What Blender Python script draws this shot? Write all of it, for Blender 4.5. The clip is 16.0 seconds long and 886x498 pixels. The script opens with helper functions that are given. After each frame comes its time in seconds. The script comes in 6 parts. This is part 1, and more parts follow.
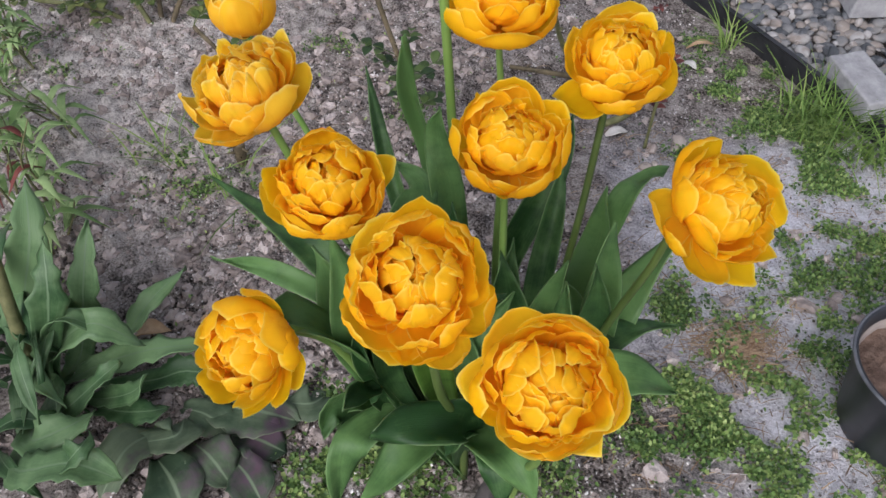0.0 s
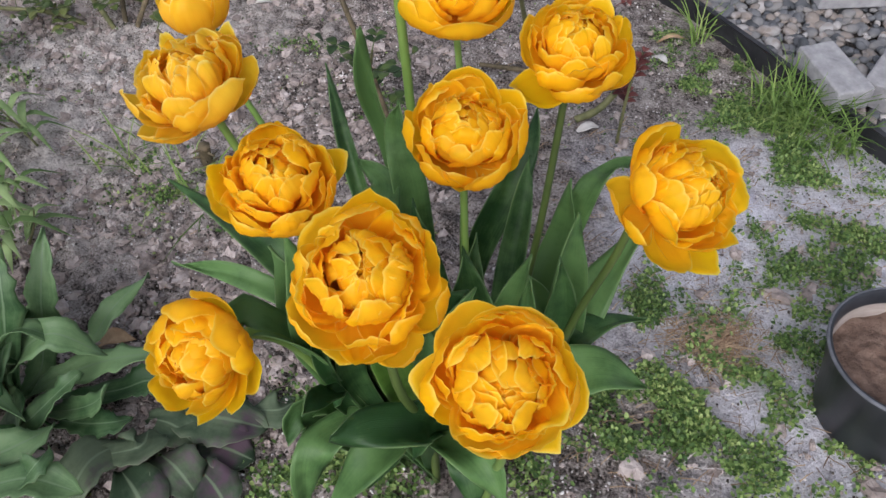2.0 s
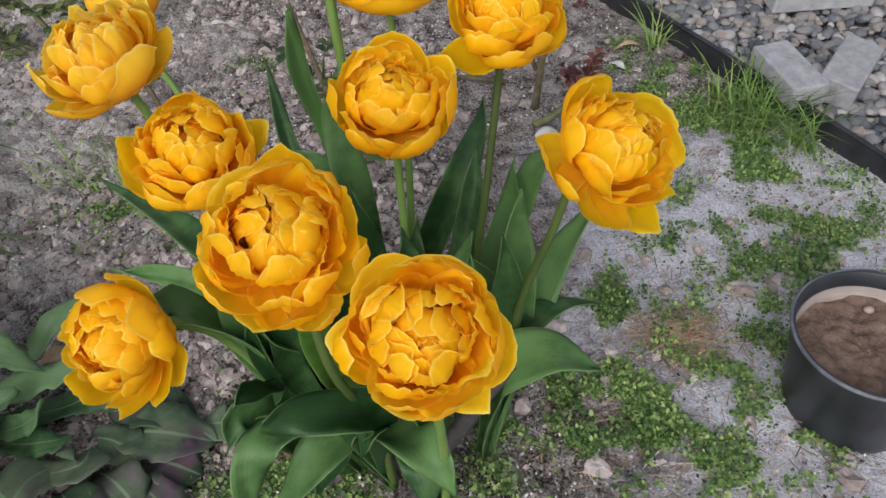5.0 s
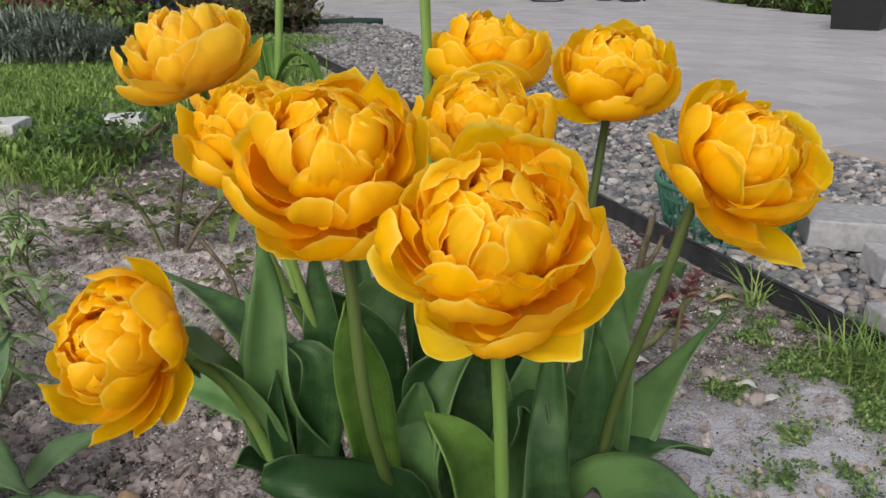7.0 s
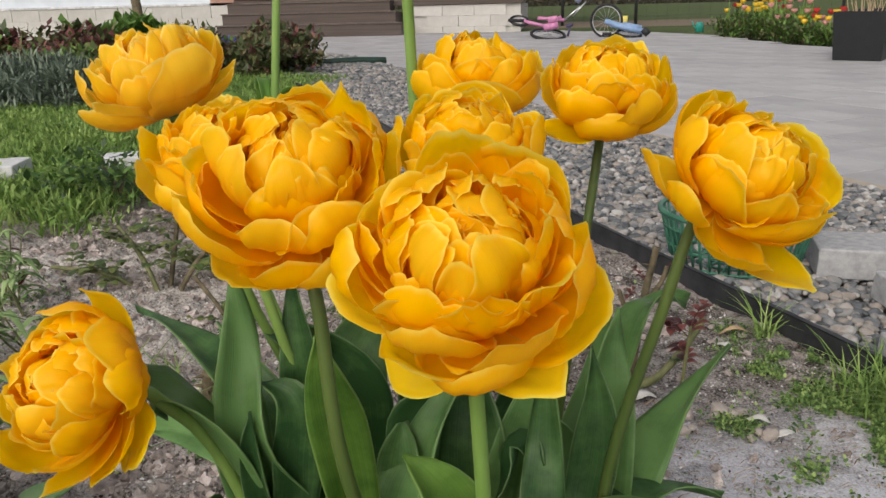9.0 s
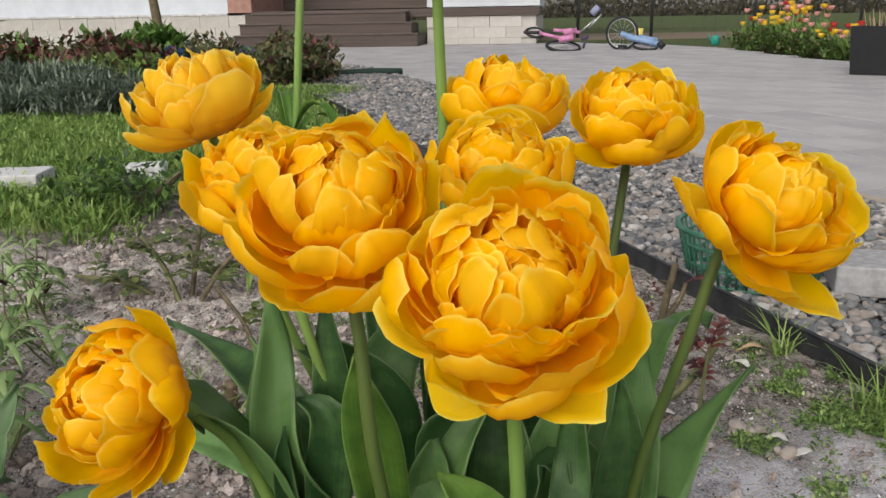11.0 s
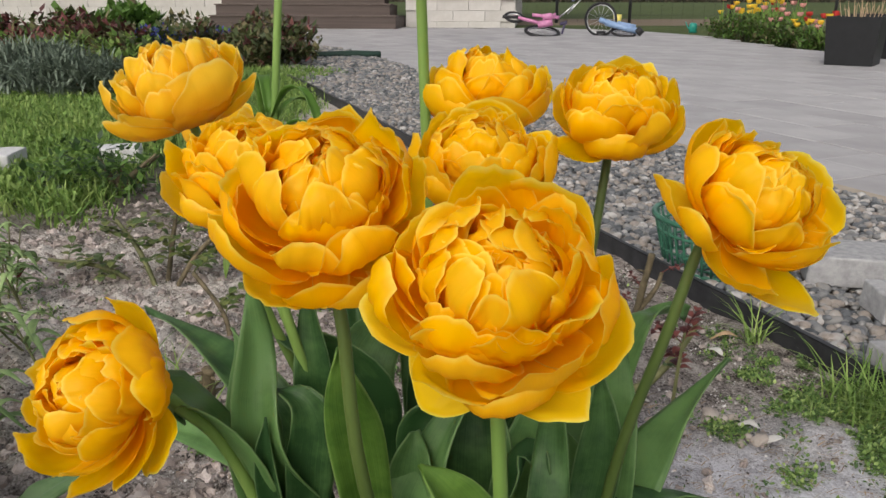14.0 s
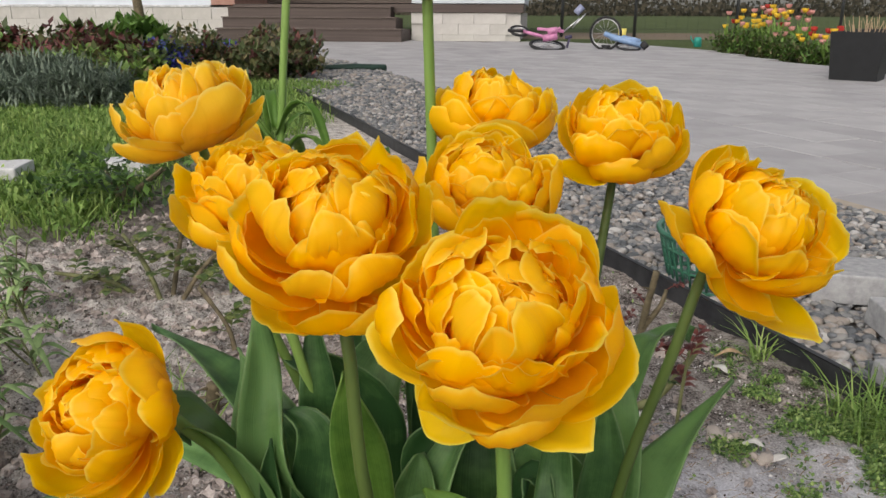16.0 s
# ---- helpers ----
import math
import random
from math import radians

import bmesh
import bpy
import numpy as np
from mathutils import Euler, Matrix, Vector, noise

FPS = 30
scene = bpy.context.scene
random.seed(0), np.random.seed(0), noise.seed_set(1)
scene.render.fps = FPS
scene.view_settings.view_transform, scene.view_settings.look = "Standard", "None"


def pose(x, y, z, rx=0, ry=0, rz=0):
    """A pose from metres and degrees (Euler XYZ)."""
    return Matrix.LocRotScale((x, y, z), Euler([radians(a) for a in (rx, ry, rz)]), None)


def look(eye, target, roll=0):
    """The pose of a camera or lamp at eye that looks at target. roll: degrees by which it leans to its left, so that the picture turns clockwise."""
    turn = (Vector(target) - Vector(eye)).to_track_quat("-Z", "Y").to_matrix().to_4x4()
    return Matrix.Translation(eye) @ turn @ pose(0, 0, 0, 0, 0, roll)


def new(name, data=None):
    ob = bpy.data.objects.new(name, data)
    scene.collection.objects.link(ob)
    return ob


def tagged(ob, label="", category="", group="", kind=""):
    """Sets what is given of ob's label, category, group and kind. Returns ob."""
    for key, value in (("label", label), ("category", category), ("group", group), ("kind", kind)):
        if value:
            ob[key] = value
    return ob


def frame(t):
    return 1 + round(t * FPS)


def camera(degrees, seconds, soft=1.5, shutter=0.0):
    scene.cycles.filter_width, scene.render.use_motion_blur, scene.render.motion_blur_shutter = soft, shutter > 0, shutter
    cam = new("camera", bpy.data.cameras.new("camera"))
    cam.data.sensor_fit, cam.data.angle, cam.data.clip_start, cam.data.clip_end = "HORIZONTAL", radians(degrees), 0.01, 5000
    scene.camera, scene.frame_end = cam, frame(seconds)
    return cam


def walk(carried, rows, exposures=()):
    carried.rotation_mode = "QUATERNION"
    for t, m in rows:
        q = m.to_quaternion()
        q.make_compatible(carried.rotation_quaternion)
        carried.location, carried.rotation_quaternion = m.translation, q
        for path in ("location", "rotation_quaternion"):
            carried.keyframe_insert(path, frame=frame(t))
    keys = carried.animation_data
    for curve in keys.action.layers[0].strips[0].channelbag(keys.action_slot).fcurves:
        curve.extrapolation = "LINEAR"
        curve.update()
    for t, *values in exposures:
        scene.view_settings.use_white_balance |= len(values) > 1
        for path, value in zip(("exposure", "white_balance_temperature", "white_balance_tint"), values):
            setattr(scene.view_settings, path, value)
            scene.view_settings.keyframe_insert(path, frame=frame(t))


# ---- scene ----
cam = camera(58.5, 16.0)
PATH = [
    (0, (0.0992, 0.0063, 0.8497), (0.0098, 1.0223, -0.2501), -3.02),
    (0.5, (0.1067, 0.0054, 0.8519), (0.0171, 1.0232, -0.2464), -2.99),
    (1, (0.1064, 0.0042, 0.8540), (0.0172, 1.0239, -0.2425), -3.15),
    (1.5, (0.1069, 0.0033, 0.8499), (0.0268, 1.0246, -0.2458), -3.25),
    (2, (0.1198, 0.0136, 0.8313), (0.0569, 1.0373, -0.2632), -3.36),
    (2.5, (0.1253, 0.0179, 0.8156), (0.0926, 1.0472, -0.2750), -3.33),
    (3, (0.1128, 0.0076, 0.8182), (0.0919, 1.0397, -0.2701), -4.29),
    (3.5, (0.1335, 0.0149, 0.8175), (0.1338, 1.0472, -0.2708), -4.98),
    (3.7, (0.1474, 0.0159, 0.8090), (0.1584, 1.0473, -0.2801), -5.04),
    (5.8, (0.1542, -0.0117, 0.7134), (0.0596, 1.1979, -0.1685), -3.06),
    (6, (0.1385, -0.0073, 0.6650), (0.0235, 1.2503, -0.1445), -2.70),
    (6.5, (0.1495, -0.0125, 0.5984), (0.0046, 1.3496, -0.0127), -1.44),
    (7, (0.1464, -0.0264, 0.5599), (-0.0217, 1.3755, 0.0536), -0.37),
    (7.5, (0.1399, -0.0449, 0.5600), (-0.0511, 1.3704, 0.1014), -0.04),
    (8, (0.1398, -0.0266, 0.5543), (-0.0569, 1.3925, 0.1099), -0.44),
    (8.5, (0.1523, 0.0050, 0.5352), (-0.0347, 1.4245, 0.0881), -0.99),
    (9, (0.1573, 0.0040, 0.5444), (-0.0268, 1.4262, 0.1045), -1.36),
    (9.5, (0.1541, -0.0024, 0.5476), (-0.0344, 1.4209, 0.1130), -1.48),
    (10, (0.1483, -0.0049, 0.5507), (-0.0519, 1.4192, 0.1241), -1.38),
    (12.3, (0.1471, -0.0085, 0.5556), (-0.0549, 1.4170, 0.1347), -0.60),
    (12.5, (0.1495, -0.0078, 0.5551), (-0.0451, 1.4172, 0.1291), -0.60),
    (13, (0.1492, -0.0055, 0.5564), (-0.0304, 1.4173, 0.1166), -0.54),
    (13.5, (0.1454, -0.0044, 0.5562), (-0.0227, 1.4166, 0.1063), -0.30),
    (14, (0.1438, -0.0076, 0.5605), (-0.0194, 1.4138, 0.1097), 0.02),
    (14.5, (0.1462, -0.0102, 0.5621), (-0.0156, 1.4123, 0.1146), 0.33),
    (15, (0.1333, -0.0134, 0.5558), (-0.0344, 1.4099, 0.1126), 0.36),
    (15.5, (0.1372, -0.0124, 0.5640), (-0.0342, 1.4127, 0.1283), 0.31),
    (16, (0.1431, -0.0088, 0.5677), (-0.0289, 1.4182, 0.1387), 0.21),
]
walk(cam, [(t, look(eye, target, roll)) for t, eye, target, roll in PATH], exposures=[(0.0, -0.18, 6100, 16), (3.5, -0.19, 6150, 16), (6.0, -0.29, 6400, 12), (7.0, -0.27, 6600, 12), (7.5, -0.23, 6250, 6), (8.0, -0.21, 6500, 9), (8.5, -0.23, 6850, 10), (9.5, -0.26, 6800, 10), (12.5, -0.25, 6800, 10), (16.0, -0.26, 6800, 10)])

# ---- light: overcast sky, one wide soft sun from behind and above ----
world = bpy.data.worlds.new("sky")
scene.world = world
world.use_nodes = True
wn, wl = world.node_tree.nodes, world.node_tree.links
sky = wn.new("ShaderNodeTexSky")
sky.sky_type, sky.sun_disc = "NISHITA", False
sky.sun_elevation, sky.sun_rotation = radians(38), radians(198)
sky.air_density, sky.dust_density = 1.0, 3.0
pale = wn.new("ShaderNodeHueSaturation")
pale.inputs["Saturation"].default_value = 0.35
wl.new(sky.outputs[0], pale.inputs["Color"])
wl.new(pale.outputs[0], wn["Background"].inputs["Color"])
wn["Background"].inputs["Strength"].default_value = 0.195
sun = new("sun", bpy.data.lights.new("sun", "SUN"))
sun.data.energy, sun.data.angle, sun.data.color = 1.6, radians(50), (1.0, 0.96, 0.9)
sun.matrix_world = look((-0.9, -2.7, 2.2), (0, 0, 0))

rng = np.random.default_rng(7)


# ---- materials ----
def base_mat(name, rough=0.6, spec=0.4, metal=0.0):
    m = bpy.data.materials.new(name)
    m.use_nodes = True
    b = m.node_tree.nodes["Principled BSDF"]
    b.inputs["Roughness"].default_value = rough
    b.inputs["Specular IOR Level"].default_value = spec
    b.inputs["Metallic"].default_value = metal
    return m, m.node_tree.nodes, m.node_tree.links, b


def ramp_node(n, stops):
    r = n.new("ShaderNodeValToRGB")
    e = r.color_ramp.elements
    while len(e) < len(stops):
        e.new(0.5)
    for k, (p, c) in zip(e, stops):
        k.position, k.color = p, (*c, 1)
    return r


def noise_node(n, l, scale, detail=6, rough=0.6, coord="Object", stretch=(1, 1, 1)):
    t = n.new("ShaderNodeTexCoord")
    mp = n.new("ShaderNodeMapping")
    mp.inputs["Scale"].default_value = stretch
    x = n.new("ShaderNodeTexNoise")
    x.inputs["Scale"].default_value, x.inputs["Detail"].default_value, x.inputs["Roughness"].default_value = scale, detail, rough
    l.new(t.outputs[coord], mp.inputs["Vector"])
    l.new(mp.outputs[0], x.inputs["Vector"])
    return x


def math_node(n, l, op, a, b=None, c=None):
    x = n.new("ShaderNodeMath")
    x.operation = op
    for i, v in enumerate((a, b, c)):
        if v is None:
            continue
        if isinstance(v, (int, float)):
            x.inputs[i].default_value = v
        else:
            l.new(v, x.inputs[i])
    return x.outputs[0]


def mix_col(n, l, fac, a, b, mode="MIX"):
    x = n.new("ShaderNodeMix")
    x.data_type, x.blend_type = "RGBA", mode
    for i, v in ((0, fac), (6, a), (7, b)):
        if isinstance(v, (int, float)):
            x.inputs[i].default_value = v
        elif isinstance(v, tuple):
            x.inputs[i].default_value = (*v, 1)
        else:
            l.new(v, x.inputs[i])
    return x.outputs[2]


def bump_to(n, l, b, height, strength, dist=0.01):
    x = n.new("ShaderNodeBump")
    x.inputs["Strength"].default_value, x.inputs["Distance"].default_value = strength, dist
    l.new(height, x.inputs["Height"])
    l.new(x.outputs[0], b.inputs["Normal"])


def simple(name, stops, scale=20, rough=0.7, bump=0.3, bscale=80, dist=0.004, vary="", spec=0.35, metal=0.0, stretch=(1, 1, 1), vamp=0.5, trans=0.0):
    """Noise-mottled material; vary: 'island' or 'object' spreads the tone from piece to piece."""
    m, n, l, b = base_mat(name, rough, spec, metal)
    a = noise_node(n, l, scale, stretch=stretch)
    fac = a.outputs["Fac"]
    if vary:
        if vary == "island":
            g = n.new("ShaderNodeNewGeometry").outputs["Random Per Island"]
        else:
            g = n.new("ShaderNodeObjectInfo").outputs["Random"]
        fac = math_node(n, l, "MULTIPLY_ADD", math_node(n, l, "SUBTRACT", g, 0.5), vamp * 2, fac)
    r = ramp_node(n, stops)
    l.new(fac, r.inputs[0])
    l.new(r.outputs[0], b.inputs["Base Color"])
    f = noise_node(n, l, bscale, stretch=stretch)
    bump_to(n, l, b, f.outputs["Fac"], bump, dist)
    if trans:
        t = n.new("ShaderNodeBsdfTranslucent")
        l.new(r.outputs[0], t.inputs["Color"])
        mx = n.new("ShaderNodeMixShader")
        mx.inputs[0].default_value = trans
        l.new(b.outputs[0], mx.inputs[1])
        l.new(t.outputs[0], mx.inputs[2])
        l.new(mx.outputs[0], n["Material Output"].inputs["Surface"])
    return m


def petal_material(name, deep, bright, edge):
    """Golden petals: orange towards the claw, paler along the rim, fine veins along the length."""
    m, n, l, b = base_mat(name, 0.36, 0.2)
    uv = n.new("ShaderNodeUVMap")
    sep = n.new("ShaderNodeSeparateXYZ")
    l.new(uv.outputs[0], sep.inputs[0])
    u, v = sep.outputs[0], sep.outputs[1]
    big = noise_node(n, l, 45, 4)
    along = ramp_node(n, [(0.0, deep), (0.55, bright), (1.0, bright)])
    l.new(math_node(n, l, "MULTIPLY_ADD", math_node(n, l, "SUBTRACT", big.outputs["Fac"], 0.5), 0.7, v), along.inputs[0])
    side = math_node(n, l, "ABSOLUTE", math_node(n, l, "SUBTRACT", u, 0.5))
    rim = math_node(n, l, "MAXIMUM", math_node(n, l, "MULTIPLY", side, 2.0), v)
    rimr = n.new("ShaderNodeMapRange")
    rimr.interpolation_type = "SMOOTHSTEP"
    rimr.inputs[1].default_value, rimr.inputs[2].default_value = 0.84, 1.0
    l.new(rim, rimr.inputs[0])
    tone = n.new("ShaderNodeObjectInfo").outputs["Random"]
    c = mix_col(n, l, math_node(n, l, "MULTIPLY", rimr.outputs[0], 0.9), along.outputs[0], edge)
    c = mix_col(n, l, math_node(n, l, "MULTIPLY", tone, 0.12), c, edge)
    l.new(c, b.inputs["Base Color"])
    wave = n.new("ShaderNodeTexNoise")
    wave.inputs["Scale"].default_value, wave.inputs["Detail"].default_value = 1.0, 3
    mp = n.new("ShaderNodeMapping")
    mp.inputs["Scale"].default_value = (38, 2.0, 1)
    l.new(uv.outputs[0], mp.inputs["Vector"])
    l.new(mp.outputs[0], wave.inputs["Vector"])
    crinkle = noise_node(n, l, 130, 3, 0.5)
    bump_to(n, l, b, math_node(n, l, "MULTIPLY_ADD", crinkle.outputs["Fac"], 1.4, wave.outputs["Fac"]), 0.22, 0.0014)
    t = n.new("ShaderNodeBsdfTranslucent")
    l.new(c, t.inputs["Color"])
    mx = n.new("ShaderNodeMixShader")
    mx.inputs[0].default_value = 0.54
    l.new(b.outputs[0], mx.inputs[1])
    l.new(t.outputs[0], mx.inputs[2])
    l.new(mx.outputs[0], n["Material Output"].inputs["Surface"])
    return m


def blade_material(name, dark, light, rim, rough=0.46, trans=0.24, veins=60, midrib=None, blotch=None):
    """Leaf: parallel veins along the blade, a waxy bloom in patches, a thin pale margin."""
    m, n, l, b = base_mat(name, rough, 0.28)
    uv = n.new("ShaderNodeUVMap")
    sep = n.new("ShaderNodeSeparateXYZ")
    l.new(uv.outputs[0], sep.inputs[0])
    mp = n.new("ShaderNodeMapping")
    mp.inputs["Scale"].default_value = (veins, 1.5, 1)
    l.new(uv.outputs[0], mp.inputs["Vector"])
    st = n.new("ShaderNodeTexNoise")
    st.inputs["Scale"].default_value, st.inputs["Detail"].default_value = 1.0, 2
    l.new(mp.outputs[0], st.inputs["Vector"])
    bloom = noise_node(n, l, 28, 5)
    tone = n.new("ShaderNodeObjectInfo").outputs["Random"]
    f = math_node(n, l, "MULTIPLY_ADD", st.outputs["Fac"], 0.22, math_node(n, l, "MULTIPLY", bloom.outputs["Fac"], 0.78))
    f = math_node(n, l, "MULTIPLY_ADD", math_node(n, l, "SUBTRACT", tone, 0.5), 0.4, f)
    r = ramp_node(n, [(0.34, dark), (0.66, light)])
    l.new(f, r.inputs[0])
    c = r.outputs[0]
    side = math_node(n, l, "MULTIPLY", math_node(n, l, "ABSOLUTE", math_node(n, l, "SUBTRACT", sep.outputs[0], 0.5)), 2.0)
    if blotch:
        bl = noise_node(n, l, 16, 4)
        k = n.new("ShaderNodeMapRange")
        k.inputs[1].default_value, k.inputs[2].default_value = 0.56, 0.68
        l.new(bl.outputs["Fac"], k.inputs[0])
        c = mix_col(n, l, k.outputs[0], c, blotch)
    edge = n.new("ShaderNodeMapRange")
    edge.inputs[1].default_value, edge.inputs[2].default_value = 0.955, 0.99
    l.new(side, edge.inputs[0])
    c = mix_col(n, l, math_node(n, l, "MULTIPLY", edge.outputs[0], 0.4), c, rim)
    if midrib:
        rib = n.new("ShaderNodeMapRange")
        rib.inputs[1].default_value, rib.inputs[2].default_value = 0.09, 0.03
        l.new(side, rib.inputs[0])
        c = mix_col(n, l, rib.outputs[0], c, midrib)
    l.new(c, b.inputs["Base Color"])
    bump_to(n, l, b, st.outputs["Fac"], 0.3, 0.0012)
    t = n.new("ShaderNodeBsdfTranslucent")
    l.new(c, t.inputs["Color"])
    mx = n.new("ShaderNodeMixShader")
    mx.inputs[0].default_value = trans
    l.new(b.outputs[0], mx.inputs[1])
    l.new(t.outputs[0], mx.inputs[2])
    l.new(mx.outputs[0], n["Material Output"].inputs["Surface"])
    return m


def ground_material():
    """Grey-brown tilled soil, bleached sand to the right of the flowers, turf and fields farther off."""
    m, n, l, b = base_mat("ground", 0.95, 0.15)
    geo = n.new("ShaderNodeNewGeometry")
    sep = n.new("ShaderNodeSeparateXYZ")
    l.new(geo.outputs["Position"], sep.inputs[0])
    X, Y = sep.outputs[0], sep.outputs[1]
    big, mid, fine = (noise_node(n, l, s, d, 0.65) for s, d in ((3.2, 5), (30, 8), (260, 8)))
    grit = math_node(n, l, "MULTIPLY_ADD", math_node(n, l, "SUBTRACT", fine.outputs["Fac"], 0.5), 1.1, mid.outputs["Fac"])
    soil = ramp_node(n, [(0.31, (0.035, 0.029, 0.025)), (0.46, (0.225, 0.193, 0.176)), (0.65, (0.50, 0.452, 0.42))])
    dry = ramp_node(n, [(0.28, (0.12, 0.102, 0.09)), (0.42, (0.46, 0.415, 0.38)), (0.62, (0.74, 0.69, 0.65))])
    l.new(grit, dry.inputs[0])
    l.new(grit, soil.inputs[0])
    sand = ramp_node(n, [(0.22, (0.15, 0.138, 0.14)), (0.36, (0.54, 0.525, 0.56)), (0.60, (0.80, 0.795, 0.855))])
    l.new(grit, sand.inputs[0])

    def band(v, lo, hi, amp, src=big):
        w = math_node(n, l, "MULTIPLY_ADD", math_node(n, l, "SUBTRACT", src.outputs["Fac"], 0.5), amp, v)
        k = n.new("ShaderNodeMapRange")
        k.interpolation_type = "SMOOTHSTEP"
        k.inputs[1].default_value, k.inputs[2].default_value = lo, hi
        l.new(w, k.inputs[0])
        return k.outputs[0]

    strip = math_node(n, l, "MULTIPLY", math_node(n, l, "MULTIPLY", band(X, 0.2, 0.42, 0.7), band(X, 1.3, 0.95, 0.5)), math_node(n, l, "MULTIPLY", band(Y, -0.5, 0.1, 0.6), band(Y, 1.18, 0.9, 0.4)))
    c = mix_col(n, l, strip, soil.outputs[0], sand.outputs[0])
    pale = math_node(n, l, "MULTIPLY", band(X, -0.15, -0.55, 0.4), math_node(n, l, "MULTIPLY", band(Y, 0.6, 0.9, 0.4), 0.95))
    c = mix_col(n, l, pale, c, dry.outputs[0])
    worked = math_node(n, l, "MULTIPLY", math_node(n, l, "MULTIPLY", band(Y, 1.45, 1.7, 0.5), band(Y, 2.7, 2.4, 0.4)), math_node(n, l, "MULTIPLY", band(X, -1.25, -0.95, 0.4), band(X, 0.05, -0.25, 0.4)))
    c = mix_col(n, l, math_node(n, l, "MULTIPLY", worked, 0.75), c, (0.085, 0.066, 0.052))
    turf = ramp_node(n, [(0.3, (0.03, 0.055, 0.013)), (0.7, (0.075, 0.12, 0.03))])
    l.new(mid.outputs["Fac"], turf.inputs[0])
    c = mix_col(n, l, math_node(n, l, "MULTIPLY", band(X, -0.85, -1.15, 0.25), band(Y, 1.55, 1.85, 0.3)), c, turf.outputs[0])
    behind = math_node(n, l, "MAXIMUM", band(Y, -0.3, -0.9, 0.6), math_node(n, l, "MAXIMUM", band(X, -1.2, -1.6, 0.5), band(X, 7.0, 8.0, 1.0)))
    c = mix_col(n, l, behind, c, turf.outputs[0])
    field = ramp_node(n, [(0.3, (0.045, 0.065, 0.022)), (0.7, (0.09, 0.115, 0.042))])
    far = noise_node(n, l, 0.8, 6)
    l.new(far.outputs["Fac"], field.inputs[0])
    c = mix_col(n, l, band(Y, 7.0, 9.0, 1.0), c, field.outputs[0])
    tilled = math_node(n, l, "MULTIPLY", band(Y, 16.2, 16.8, 1.5, far), band(Y, 23.0, 21.0, 3.0, far))
    c = mix_col(n, l, tilled, c, (0.2, 0.155, 0.115))
    l.new(c, b.inputs["Base Color"])
    h = math_node(n, l, "MULTIPLY_ADD", fine.outputs["Fac"], 0.5, mid.outputs["Fac"])
    bump_to(n, l, b, h, 1.0, 0.014)
    return m


GOLD = petal_material("golden petal", (0.985, 0.50, 0.0005), (0.995, 0.635, 0.001), (1.0, 0.83, 0.14))
AMBER = petal_material("amber petal", (0.975, 0.53, 0.006), (0.985, 0.66, 0.02), (1.0, 0.85, 0.25))
TULIP_LEAF = blade_material("glaucous tulip leaf", (0.028, 0.080, 0.024), (0.130, 0.255, 0.082), (0.25, 0.38, 0.16), 0.38, 0.28, 44)
FRESH_LEAF = blade_material("fresh tulip leaf", (0.05, 0.125, 0.018), (0.165, 0.31, 0.055), (0.28, 0.42, 0.13), 0.38, 0.32, 44)
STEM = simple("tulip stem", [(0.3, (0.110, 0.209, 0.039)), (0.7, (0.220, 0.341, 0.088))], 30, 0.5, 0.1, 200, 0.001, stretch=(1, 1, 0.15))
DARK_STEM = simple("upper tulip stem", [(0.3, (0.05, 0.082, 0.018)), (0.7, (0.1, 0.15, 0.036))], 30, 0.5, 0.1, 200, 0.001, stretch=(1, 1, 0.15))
WEED_LEAF = blade_material("weed leaf", (0.037, 0.092, 0.034), (0.144, 0.241, 0.109), (0.184, 0.276, 0.138), 0.42, 0.15, 14, (0.149, 0.230, 0.127))
FADED_LEAF = blade_material("fading weed leaf", (0.034, 0.063, 0.034), (0.121, 0.161, 0.097), (0.161, 0.184, 0.121), 0.6, 0.1, 12, (0.172, 0.230, 0.145), (0.103, 0.069, 0.091))
GRASS = blade_material("grass blade", (0.099, 0.176, 0.055), (0.264, 0.385, 0.154), (0.176, 0.264, 0.088), 0.5, 0.25, 8)
HERB = simple("chickweed", [(0.15, (0.051, 0.104, 0.029)), (0.5, (0.138, 0.239, 0.065)), (0.75, (0.232, 0.341, 0.102)), (0.98, (0.392, 0.493, 0.174))], 8, 0.5, 0.1, 60, 0.001, "island", vamp=0.45, trans=0.2)
LAWN = simple("lawn grass", [(0.25, (0.094, 0.172, 0.034)), (0.55, (0.186, 0.308, 0.069)), (0.85, (0.315, 0.415, 0.122))], 3, 0.55, 0.1, 60, 0.001, "island", vamp=0.35, trans=0.25)
ROOTS = simple("bleached dry roots", [(0.3, (0.4, 0.37, 0.35)), (0.7, (0.62, 0.59, 0.57))], 40, 0.8, 0.2, 90, 0.001, "island")
PALE_BLADE = blade_material("pale weed blade", (0.16, 0.27, 0.09), (0.38, 0.52, 0.23), (0.4, 0.5, 0.25), 0.5, 0.25, 8)
STRAW = simple("dry straw", [(0.3, (0.240, 0.156, 0.096)), (0.7, (0.504, 0.372, 0.240))], 40, 0.8, 0.2, 90, 0.001, "island")
BARK = simple("rose cane bark", [(0.3, (0.06, 0.05, 0.03)), (0.7, (0.19, 0.15, 0.09))], 60, 0.8, 0.5, 150, 0.003)
GREEN_CANE = simple("green rose cane", [(0.3, (0.08, 0.09, 0.035)), (0.7, (0.2, 0.2, 0.09))], 50, 0.6, 0.3, 150, 0.002)
